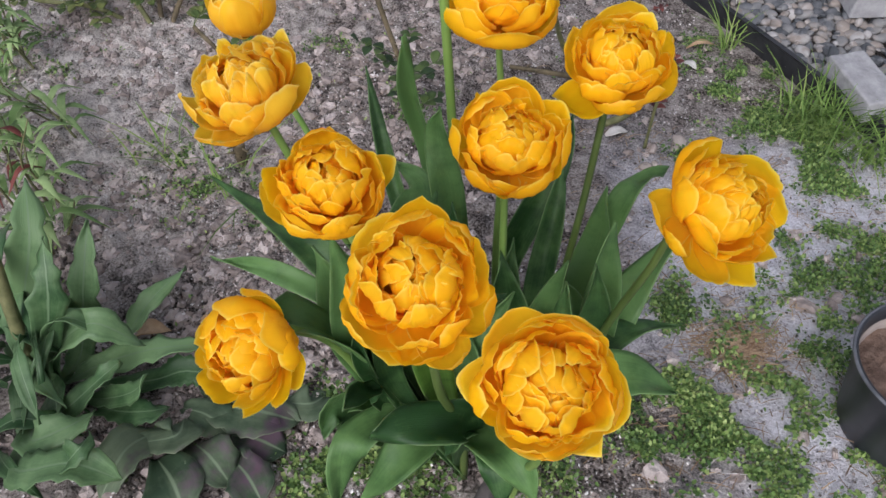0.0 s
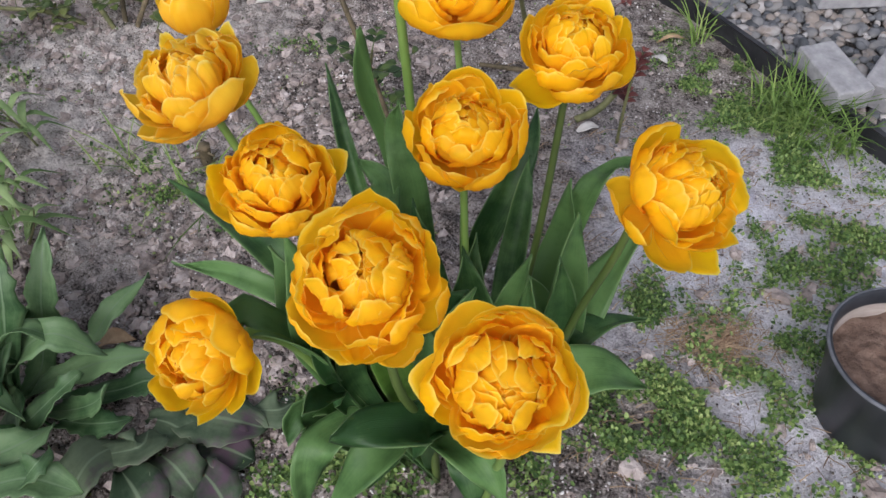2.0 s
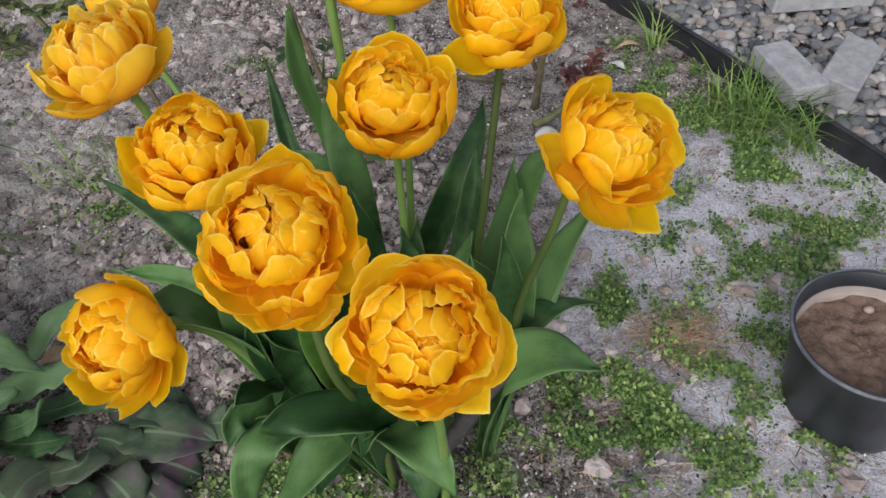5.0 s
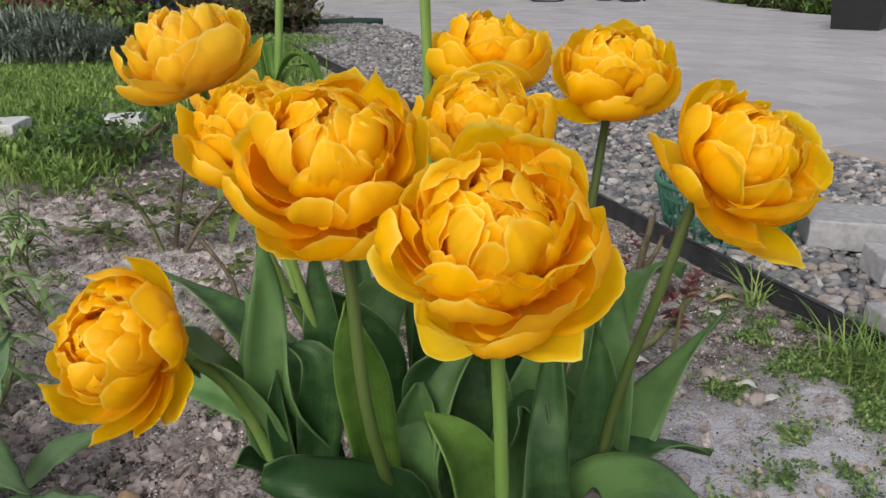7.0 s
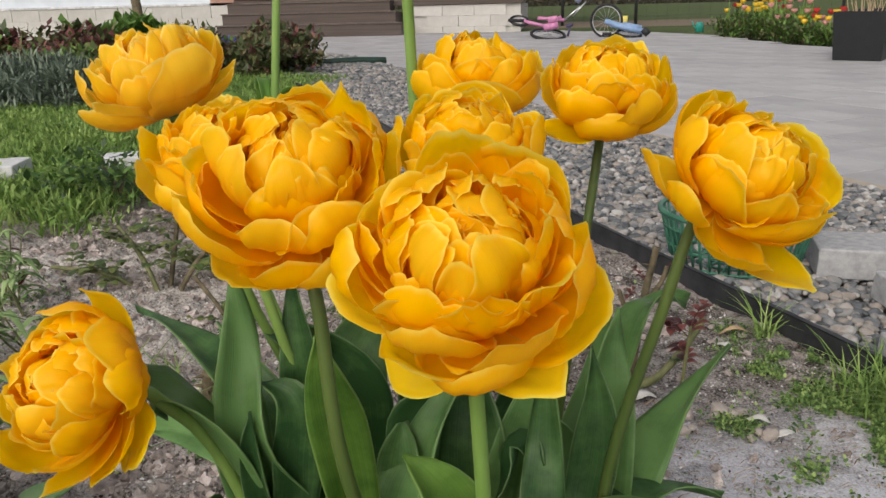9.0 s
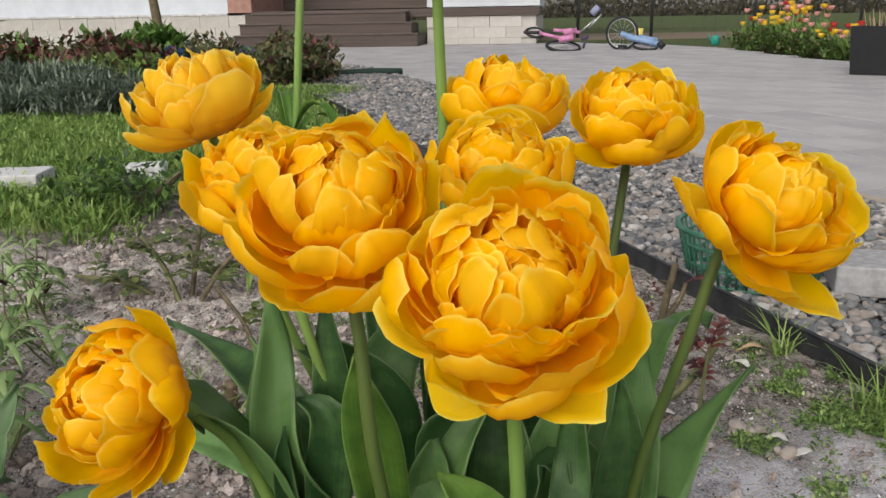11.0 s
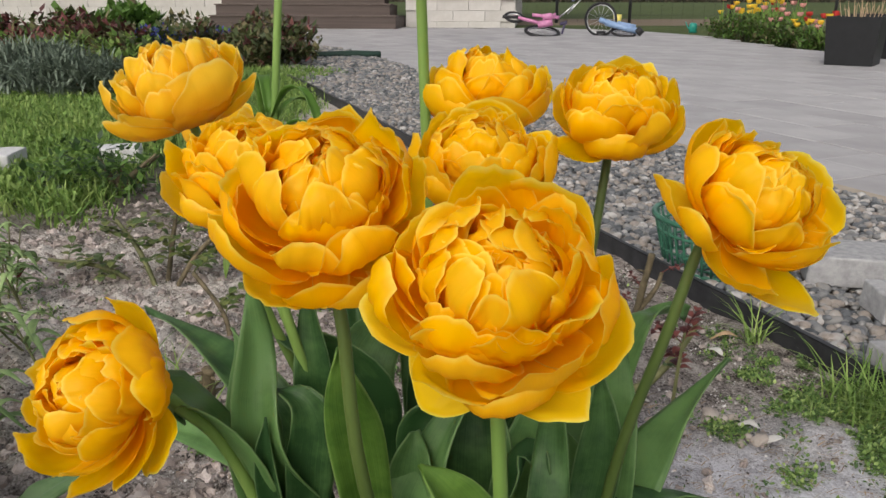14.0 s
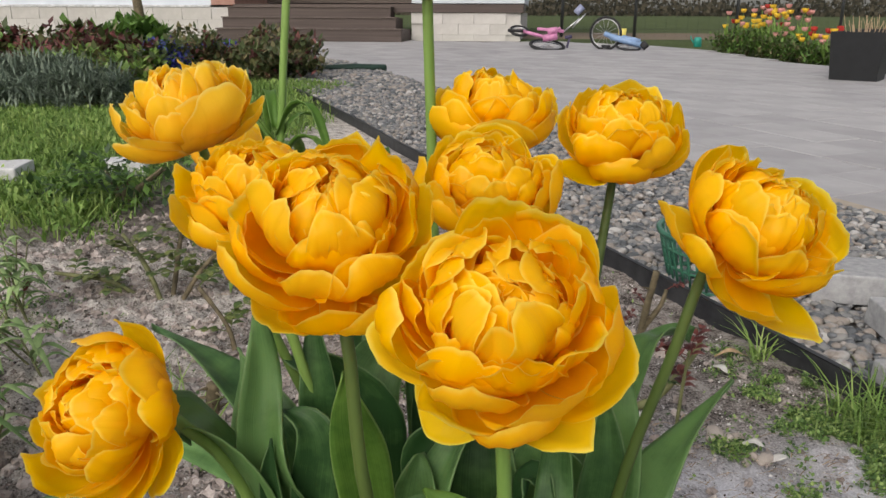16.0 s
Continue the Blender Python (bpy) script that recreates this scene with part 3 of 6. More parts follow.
# ---- tulips ----
def petal_grid(L, W, th0, th1, r0, z0, cup, ruffle, seed, rows=17, cols=19, roll=0.0, notch=0.0, point=0.0, straight=False):
    """A petal that hugs the bowl of its whorl: it leaves the claw at th0 degrees over level, ends at th1 and hooks its tip in by roll."""
    r = np.random.default_rng(seed)
    dense = np.linspace(0, 1.25, 126)
    k = np.clip((dense - 0.62) / 0.4, 0, 1)
    th = np.radians(th0 + (th1 - th0) * np.minimum(dense, 1.1) ** 0.8 + roll * k * k * (3 - 2 * k))
    ds = L / 100
    R = r0 + np.concatenate([[0], np.cumsum(np.cos(th[:-1]) * ds)])
    Z = z0 + np.concatenate([[0], np.cumsum(np.sin(th[:-1]) * ds)])
    pk = 0.62
    u = np.sin(np.linspace(-1, 1, cols) * math.pi / 2 * 0.85) / math.sin(math.pi / 2 * 0.85)
    t = np.sin(np.linspace(0, 1, rows) ** 0.9 * math.pi / 2 * 0.9) / math.sin(math.pi / 2 * 0.9)
    ph = r.uniform(0, 6.28, 8)
    bend = 0.0 if straight else r.uniform(-0.14, 0.14)
    # the rim: a broad end, rounded or drawn to a blunt point, with uneven lobes and small nicks
    lobe = 0.028 * np.sin(2.4 * u + ph[0]) + 0.012 * np.sin(7.0 * u + ph[1]) + 0.004 * np.sin(15 * u + ph[6]) - notch * np.exp(-((u - 0.4 * np.sin(ph[2])) / 0.16) ** 2)
    dome = (1 - point) * np.clip(1 - np.abs(u) ** 2.4, 0, 1) ** 0.5 + point * (1 - np.abs(u) ** 1.15) ** 0.9
    end = pk - 0.12 + (1.12 - pk) * dome + lobe * (1 - u**4)
    T_, U = np.meshgrid(t, u, indexing="ij")
    S = T_ * end[None]
    Se = np.clip(S, 0, 1.2)
    Rr, Zz, T = np.interp(Se, dense, R), np.interp(Se, dense, Z), np.interp(Se, dense, th)
    H = W / 2 * (0.3 + 0.7 * np.sin(np.clip(S / pk, 0, 1) * math.pi / 2) ** 0.9)
    lat = U * H + bend * W * 0.5 * S * S
    # across its width the petal follows a circle somewhat flatter than the bowl
    Rc = (max(np.interp(0.62, dense, R), 0.3 * W) * 1.1 + 0.004) / cup
    phi = lat / Rc
    ruffle = ruffle * min(1.0, W / 0.042)
    # one side tucked under its neighbour, a rolled lip along the rim, lengthwise folds and low waves
    rho = (np.abs(U) ** 4 * np.minimum(1, S * 1.5) + T_**4) ** 0.25
    lift = 0.06 * U * H * S + (0.05 + 0.09 * r.uniform()) * W * np.clip((rho - 0.7) / 0.3, 0, 1) ** 2
    lip = r.choice((-0.02, 0.05, 0.08, 0.11))  # the rim itself turns outwards on most petals
    lift = lift - lip * W * np.clip((rho - 0.86) / 0.14, 0, 1) ** 2 * np.clip(1.4 * S - 0.4, 0, 1)
    lift = lift - 0.05 * W * np.cos(U * 1.5) * np.sin(np.clip(S, 0, 1) * math.pi) ** 2
    lift = lift + ruffle * S**2 * (np.sin(2.6 * U + ph[3]) * 0.8 + 0.4 * np.sin(5.4 * U + ph[4] + 2 * S))
    lift = lift + ruffle * 0.7 * U**2 * np.sin(5 * S + ph[5] + np.where(U > 0, 1.7, 0))
    lift = lift + ruffle * 0.3 * T_**5 * np.sin(11.0 * U + ph[2] + 1.5 * np.sin(3 * U))
    lift = lift + 0.00045 * np.sin(17 * U + ph[7] + 0.8 * S) * np.sin(np.clip(S, 0, 1) * 2.6)
    twist = 0.0 if straight else r.normal(0, 0.12)
    lift = lift + twist * lat * S**2 + ruffle * 0.35 * np.sin(11 * S + ph[0]) * np.cos(4 * U + ph[5]) * S
    lift = lift - 0.0009 * np.exp(-((U / 0.14) ** 2)) * S * (1 - 0.6 * S)
    rad = Rr - Rc * (1 - np.cos(phi)) - np.sin(T) * lift
    return np.stack([rad, Rc * np.sin(phi), Zz + np.cos(T) * lift], -1)


def petal_arc(th0, roll, dr, dz):
    """Length and end angle of the petal's arc that leaves at th0 degrees and ends dr out and dz up from its claw."""
    d = np.linspace(0, 1, 60)
    k = np.clip((d - 0.62) / 0.4, 0, 1)
    hook = roll * k * k * (3 - 2 * k)
    best = None
    for th1 in np.arange(-80.0, 215.0, 2.5):
        th = np.radians(th0 + (th1 - th0) * d**0.8 + hook)
        x, z = np.cos(th).mean(), np.sin(th).mean()
        m = math.hypot(x, z)
        gap = abs(math.atan2(x * dz - z * dr, x * dr + z * dz)) + 0.0006 * abs(th1 - th0)
        if m > 0.25 and (best is None or gap < best[0]):
            best = (gap, math.hypot(dr, dz) / m, th1)
    return best[1], best[2]


OUTER = (6, 0.043, 0.031, 0.048, -14, 0.005, 24)  # count, tip radius, tip height, width, start angle, claw radius, hook of the rim
WHORLS = [
    (7, 0.0385, 0.0375, 0.039, -4, 0.005, 40),
    (8, 0.0325, 0.0415, 0.034, 10, 0.005, 50),
    (9, 0.0255, 0.0435, 0.029, 24, 0.005, 50),
    (9, 0.0178, 0.0455, 0.027, 20, 0.005, 44),
    (10, 0.0130, 0.0470, 0.024, 24, 0.005, 46),
    (9, 0.0084, 0.0478, 0.024, 30, 0.004, 48),
    (8, 0.0048, 0.0480, 0.023, 38, 0.003, 46),
    (7, 0.0016, 0.0478, 0.022, 48, 0.002, 46),
    (5, -0.0010, 0.0450, 0.019, 70, 0.001, 30),
]


def flower_head(parent, place, axis, size, spin, seed, material=None, label="double golden flower", tips=(), whorls=WHORLS, outer=OUTER, tall=1.0, ragged=1.0):
    """A double flower: a green receptacle, broad outer petals and closer whorls of narrower ones.
    tips: outer petals set singly, as the place of the tip, width, start angle, bluntness of the point, hook of the rim and, for some, how much the petal cups."""
    r = np.random.default_rng(seed)
    bm = bmesh.new()
    bmesh.ops.create_uvsphere(bm, u_segments=10, v_segments=6, radius=0.0065)
    head = part("flower_head", bm, STEM, parent, label, True)
    q = Vector(axis).to_track_quat("Z", "Y").to_matrix().to_4x4()
    turn = Matrix.Translation(Vector(place)) @ q @ pose(0, 0, 0, 0, 0, spin)
    head.matrix_local = Matrix.Translation(-Vector(parent.location)) @ turn
    made = []

    def petal(az, R, Z, W, th0, r0, roll, ruf, w, point=0.0, straight=False, cup=0.75):
        dr = R - r0
        Lk, th1 = petal_arc(th0, roll, dr, Z - 0.0012 * w)
        g = petal_grid(Lk, W, th0, th1, r0, 0.0012 * w, cup, ruf, seed * 100 + len(made), roll=roll, notch=r.choice((0.0, 0.02, 0.06)) if w else 0.02, point=point, straight=straight)
        a, b, _ = g.shape
        uv = np.stack([np.tile(np.linspace(0, 1, b), a), np.repeat(np.linspace(0, 1, a), b)], 1)
        ob = link("petal", g.reshape(-1, 3), grid_faces(a, b), material or GOLD, head, uv=uv)
        ob.matrix_local = pose(0, 0, 0, 0 if straight else r.normal(0, 4), 0, az)
        made.append(az)

    taken = []
    inv = turn.inverted()
    for tip, W, th0, point, roll, *flat in tips:
        d = inv @ Vector(tip)
        az, R = math.degrees(math.atan2(d.y, d.x)) % 360, math.hypot(d.x, d.y)
        petal(az, R * 1.03, d.z, W, th0, 0.005, roll, 0.0016, 0, point, True, flat[0] if flat else 0.7)
        taken.append((az, R, d.z))
    n, R, Z, W, th0, r0, roll = outer
    for k in range(n):
        az = (360 / n * k + r.normal(0, 5)) % 360
        if any(abs((az - t[0] + 180) % 360 - 180) < 30 for t in taken):
            continue
        petal(az, R * size * r.uniform(0.94, 1.06), Z * size * tall * r.uniform(0.9, 1.1), W * size * r.uniform(0.9, 1.15), th0 + r.normal(0, 4), r0, roll * r.uniform(0.6, 1.3), 0.0018, 0, r.uniform(0, 0.2))
    for w, (n, R, Z, W, th0, r0, roll) in enumerate(whorls, 1):
        for k in range(n):
            az = (360 / n * (k + 0.5 * (w % 2)) + r.normal(0, 15)) % 360
            jit = 0.08 + 0.035 * min(w, 4)
            flare = w in (2, 3) and r.uniform() < 0.2  # here and there one stands away from its whorl
            Rk, Zk = R * size * r.uniform(1 - jit, 1 + jit), Z * size * tall * r.uniform(0.87 - 0.03 * ragged, 1.05 + 0.03 * ragged)
            Wk = W * size * r.uniform(0.74, 1.32)
            petal(az, Rk, Zk, Wk, th0 + r.normal(0, 6), r0, (-20 if flare else roll) * r.uniform(0.3, 1.5), (0.0020 + 0.0005 * min(w, 3)) * r.uniform(0.6, 1.4) * ragged, w, r.uniform(0, 0.18), cup=0.78 - 0.05 * w + r.uniform(-0.1, 0.1))
    return head


HUB = (0.095, 0.46)


def tulip(ground_at, middle, axis, bend, size, spin, seed, leaves=(), material=None, label="", tips=(), stem_r=(0.0046, 0.0034, 0.0029), stem_mat=None, whorls=WHORLS, outer=OUTER, head_label="double golden flower", tall=1.0, ragged=1.0):
    """One tulip: stem, leaves and its flower; middle is the centre of the flower."""
    gx0, gy0 = ground_at
    gz0 = float(lie(gx0, gy0))
    t = thing("tulip", (gx0, gy0, gz0), label, "tulip", "clump of double tulips")
    o = np.array([gx0, gy0, gz0])
    ax = np.array(axis, float) / np.linalg.norm(axis)
    b = np.array(middle, float) - 0.023 * size * ax
    ctrl = [o - (0, 0, 0.02)] + [np.array(m, float) for m in bend] + [b - 0.02 * ax, b + 0.002 * ax]
    v, f = tube(np.array(ctrl) - o, stem_r, 22, 10)
    link("stem", v, f, stem_mat or STEM, t)
    flower_head(t, tuple(b), axis, size, spin, seed, material, head_label, tips, whorls, outer, tall, ragged)
    for k, lf in enumerate(leaves):
        kw = dict(lf)
        pts = np.array(kw.pop("ctrl"), float)
        start = np.array([gx0 + 0.004 * math.cos(k * 2.4), gy0 + 0.004 * math.sin(k * 2.4), gz0 + kw.pop("rise", 0.01)])
        if "at" in kw:
            start = np.array(kw.pop("at"), float)
        face = kw.pop("face", None)
        if face is None:
            face = np.array([HUB[0] - pts[-1][0], HUB[1] - pts[-1][1], 0.12])
        kw.setdefault("seed", seed * 31 + k)
        kw["wave"] = 1.7 * kw.get("wave", 0.005)
        leaf(t, np.concatenate([[start], pts]) - o, kw.pop("width") * 1.1, face=face, rows=22, cols=9, **kw)
    return t


YELLOW = "golden-yellow double tulip with ruffled petals, in full bloom"


def LF(width, *ctrl, **kw):
    return dict(width=width, ctrl=ctrl, **kw)


FRONT = (0.1, -1, 0.25)
tulip((0.03, 0.455), (-0.086, 0.355, 0.357), (-0.42, -0.72, 0.42), [(-0.012, 0.44, 0.16), (-0.034, 0.425, 0.254), (-0.046, 0.408, 0.302), (-0.060, 0.395, 0.327)], 1.04, 20, 11,
      [LF(0.05, (-0.012, 0.435, 0.2), (-0.045, 0.415, 0.3), (-0.070, 0.412, 0.323), (-0.076, 0.406, 0.316), fold=0.35, peak=0.6),
       LF(0.036, (-0.028, 0.45, 0.2), (-0.036, 0.453, 0.255), (-0.041, 0.46, 0.289), (-0.045, 0.465, 0.324), (-0.057, 0.477, 0.344), fold=0.5, face=(0.5, -1, 0.3), twist=0.5, wave=0.004, peak=0.5),
       LF(0.040, (-0.01, 0.44, 0.09), (-0.030, 0.42, 0.155), (-0.050, 0.405, 0.185), (-0.062, 0.39, 0.165), fold=0.3, face=(0.4, -0.6, 0.7), peak=0.55),
       LF(0.020, (-0.005, 0.41, 0.2), (-0.009, 0.39, 0.248), (-0.014, 0.36, 0.281), (-0.020, 0.342, 0.288), fold=0.3, face=(0.1, -0.5, 1), peak=0.55, wave=0.003),
       LF(0.036, (0.009, 0.41, 0.155), (-0.019, 0.38, 0.190), (-0.034, 0.36, 0.178), (-0.047, 0.35, 0.112), fold=0.3, face=(0.1, -0.3, 1), peak=0.55, wave=0.008),
       LF(0.034, (0.0, 0.44, 0.130), (-0.033, 0.430, 0.170), (-0.062, 0.425, 0.140), fold=0.2, face=(0, -0.2, 1), peak=0.6, wave=0.004)],
      stem_r=(0.005, 0.0042, 0.0037), label="golden double tulip nodding sideways on a curved stem",
      tips=(((-0.080, 0.366, 0.404), 0.036, -2, 0.1, 50, 1.0), ((-0.050, 0.354, 0.366), 0.042, -20, 0.3, 30), ((-0.053, 0.346, 0.316), 0.036, -50, 0.1, -30, 0.12), ((-0.066, 0.330, 0.313), 0.036, -20, 0.3, 0),
            ((-0.092, 0.323, 0.315), 0.036, -14, 0.2, 14), ((-0.116, 0.329, 0.343), 0.040, -10, 0.1, 50), ((-0.108, 0.350, 0.376), 0.044, -12, 0.1, 50), ((-0.096, 0.352, 0.394), 0.046, -6, 0.1, 50)))
tulip((0.07, 0.44), (0.052, 0.322, 0.479), (0.14, -0.5, 0.86), [(0.075, 0.39, 0.18), (0.062, 0.337, 0.33), (0.056, 0.334, 0.415)], 1.04, 75, 12,
      [LF(0.029, (0.060, 0.378, 0.26), (0.0555, 0.362, 0.326), (0.052, 0.353, 0.364), (0.0495, 0.348, 0.394), at=(0.073, 0.388, 0.19), material=FRESH_LEAF, fold=0.35, face=(0.25, -1, 0.25), wave=0.002, peak=0.55, claw=0.3),
       LF(0.030, (0.01, 0.425, 0.2), (0.008, 0.422, 0.267), (0.012, 0.422, 0.300), (0.005, 0.424, 0.321), (-0.014, 0.428, 0.326), fold=0.35, face=(0.2, -1, 0.35), wave=0.003, peak=0.5, twist=-0.4),
       LF(0.016, (-0.002, 0.42, 0.2), (-0.012, 0.41, 0.25), (-0.015, 0.407, 0.29), (-0.013, 0.407, 0.317), fold=0.5, face=FRONT, wave=0.001, peak=0.5, claw=0.4),
       LF(0.034, (0.07, 0.41, 0.18), (0.076, 0.395, 0.25), (0.082, 0.393, 0.296), (0.080, 0.400, 0.318), fold=0.35, face=(-0.3, -1, 0.3), wave=0.004, peak=0.6),
       LF(0.036, (0.078, 0.365, 0.225), (0.062, 0.338, 0.280), (0.034, 0.326, 0.298), (0.008, 0.313, 0.304), fold=0.3, face=(0.1, -0.4, 1), peak=0.6, wave=0.007),
       LF(0.040, (0.047, 0.41, 0.150), (0.032, 0.385, 0.168), (0.006, 0.36, 0.158), (-0.026, 0.348, 0.108), fold=0.25, face=(0, -0.3, 1), peak=0.6, wave=0.004),
       LF(0.026, (0.004, 0.45, 0.2), (0.007, 0.45, 0.267), (0.006, 0.45, 0.329), (0.003, 0.455, 0.362), (0.002, 0.46, 0.394), fold=0.45, face=FRONT, wave=0.002)],
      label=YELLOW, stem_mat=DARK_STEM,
      tips=(((0.057, 0.362, 0.514), 0.048, -10, 0.55, 10), ((0.095, 0.325, 0.494), 0.048, -14, 0.1, 24), ((0.062, 0.279, 0.451), 0.046, -30, 0.1, 30), ((0.081, 0.277, 0.459), 0.034, -26, 0.3, 30),
            ((0.018, 0.282, 0.473), 0.050, -20, 0.2, 10), ((0.024, 0.350, 0.500), 0.050, -14, 0.1, 20), ((0.037, 0.287, 0.440), 0.052, -30, 0.45, 0), ((0.098, 0.305, 0.474), 0.040, -20, 0.1, 60)))
tulip((0.125, 0.42), (0.133, 0.256, 0.463), (0.04, -0.64, 0.77), [(0.132, 0.36, 0.16), (0.136, 0.29, 0.32)], 1.0, 10, 13,
      [LF(0.034, (0.118, 0.385, 0.2), (0.117, 0.36, 0.264), (0.111, 0.345, 0.303), (0.102, 0.342, 0.322), (0.091, 0.346, 0.331), material=FRESH_LEAF, fold=0.5, face=(0.5, -0.7, 0.6), wave=0.002, peak=0.5),
       LF(0.026, (0.08, 0.45, 0.2), (0.076, 0.44, 0.28), (0.090, 0.44, 0.309), (0.111, 0.43, 0.332), fold=0.35, face=(-0.4, -1, 0.3), wave=0.003, peak=0.55),
       LF(0.036, (0.107, 0.45, 0.17), (0.109, 0.47, 0.254), (0.114, 0.48, 0.292), (0.12, 0.50, 0.33), fold=0.4, face=FRONT, wave=0.003),
       LF(0.040, (0.087, 0.39, 0.180), (0.102, 0.36, 0.214), (0.119, 0.335, 0.228), (0.141, 0.310, 0.203), fold=0.3, face=(0, -0.3, 1), peak=0.6, wave=0.007),
       LF(0.034, (0.098, 0.405, 0.165), (0.083, 0.39, 0.199), (0.068, 0.375, 0.206), (0.059, 0.368, 0.168), fold=0.3, face=(0, -0.3, 1), peak=0.6, wave=0.005),
       LF(0.038, (0.07, 0.42, 0.150), (0.042, 0.40, 0.173), (0.028, 0.385, 0.149), (0.012, 0.376, 0.100), fold=0.25, face=(0, -0.3, 1), peak=0.6, wave=0.004),
       LF(0.036, (0.105, 0.408, 0.100), (0.109, 0.381, 0.125), (0.118, 0.352, 0.085), fold=0.35, face=(0, -0.2, 1), peak=0.6, wave=0.007),
       LF(0.030, (0.13, 0.44, 0.17), (0.140, 0.45, 0.25), (0.152, 0.455, 0.305), (0.166, 0.46, 0.345), fold=0.45, face=(-0.3, -1, 0.2), wave=0.002)],
      label="large golden-yellow double tulip with flared outer petals",
      tips=(((0.150, 0.289, 0.489), 0.062, -8, 0.1, 4), ((0.174, 0.279, 0.461), 0.046, -12, 0.1, 10), ((0.180, 0.254, 0.450), 0.050, -20, 0.1, 14), ((0.165, 0.235, 0.426), 0.036, -30, 0.7, -10),
            ((0.141, 0.226, 0.431), 0.046, -30, 0.1, 16), ((0.121, 0.231, 0.436), 0.046, -26, 0.1, 30), ((0.101, 0.272, 0.410), 0.044, -40, 0.05, 0), ((0.080, 0.266, 0.451), 0.038, -24, 0.5, 0),
            ((0.094, 0.262, 0.468), 0.044, -8, 0.1, 16), ((0.106, 0.293, 0.482), 0.052, -10, 0.1, 16)))
tulip((0.04, 0.50), (-0.018, 0.420, 0.470), (0.06, -0.42, 0.9), [(0.03, 0.49, 0.16), (0.0, 0.45, 0.33)], 1.0, 40, 14,
      [LF(0.034, (-0.02, 0.5, 0.22), (-0.055, 0.51, 0.275), (-0.125, 0.56, 0.3), (-0.195, 0.615, 0.30), fold=0.3, face=(0.3, -0.5, 0.8)),
       LF(0.028, (-0.03, 0.53, 0.15), (-0.12, 0.56, 0.2), (-0.215, 0.595, 0.19), fold=0.45, face=(0.1, -0.2, 1)),
       LF(0.03, (0.01, 0.45, 0.2), (-0.018, 0.415, 0.29), (-0.023, 0.43, 0.352), (-0.028, 0.435, 0.403), fold=0.4, face=FRONT)],
      label=YELLOW, tall=0.95, tips=(((0.027, 0.447, 0.470), 0.036, -14, 0.6, 0), ((-0.040, 0.387, 0.458), 0.046, -24, 0.1, 30), ((-0.066, 0.412, 0.464), 0.044, -20, 0.1, 26)))
tulip((0.05, 0.53), (-0.083, 0.482, 0.509), (-0.22, -0.2, 1.0), [(0.02, 0.515, 0.18), (-0.04, 0.49, 0.36)], 1.04, 5, 15,
      [LF(0.04, (0.036, 0.5, 0.22), (0.034, 0.483, 0.297), (0.0, 0.489, 0.327), (-0.03, 0.498, 0.33), fold=0.3, face=FRONT),
       LF(0.022, (0.02, 0.6, 0.15), (-0.02, 0.69, 0.27), (-0.042, 0.748, 0.346), fold=0.5, face=(0.1, -1, 0.3)),
       LF(0.045, (0.02, 0.55, 0.2), (0.018, 0.555, 0.28), (0.03, 0.589, 0.31), (0.003, 0.62, 0.31), fold=0.3, face=(0.1, -0.5, 1))],
      material=AMBER, label="amber-tinged double tulip with loose ragged outer petals", head_label="amber-yellow double flower", tall=0.95, ragged=1.6,
      tips=(((-0.059, 0.523, 0.530), 0.040, -6, 0.5, 0), ((-0.119, 0.464, 0.503), 0.028, -10, 0.6, 0), ((-0.056, 0.453, 0.510), 0.046, -16, 0.3, 14), ((-0.034, 0.492, 0.516), 0.046, -12, 0.2, 10),
            ((-0.113, 0.442, 0.489), 0.048, -18, 0.4, 6), ((-0.098, 0.434, 0.498), 0.034, -8, 0.5, 0), ((-0.123, 0.500, 0.514), 0.046, -12, 0.2, 16), ((-0.092, 0.530, 0.517), 0.046, -12, 0.2, 16)))
tulip((0.105, 0.51), (0.113, 0.470, 0.467), (0.06, -0.45, 0.9), [(0.108, 0.50, 0.16), (0.11, 0.48, 0.32)], 0.96, 55, 16,
      [LF(0.046, (0.116, 0.5, 0.16), (0.116, 0.455, 0.25), (0.113, 0.465, 0.3), (0.108, 0.47, 0.34), fold=0.3, face=FRONT),
       LF(0.036, (0.085, 0.52, 0.16), (0.07, 0.525, 0.27), (0.065, 0.524, 0.348), fold=0.3, face=(0.1, -1, 0.35)),
       LF(0.038, (0.1, 0.45, 0.16), (0.077, 0.385, 0.255), (0.094, 0.4, 0.311), (0.119, 0.424, 0.347), fold=0.35, face=(-0.4, -1, 0.3)),
       LF(0.03, (0.12, 0.47, 0.18), (0.134, 0.43, 0.255), (0.147, 0.43, 0.289), (0.16, 0.42, 0.28), fold=0.3, face=(-0.2, -0.3, 1))],
      label="compact golden double tulip with incurved petals", outer=(6, 0.041, 0.036, 0.050, -20, 0.005, 34),
      tips=(((0.154, 0.500, 0.478), 0.046, -12, 0.2, 0), ((0.116, 0.508, 0.499), 0.056, -8, 0.1, 8)))
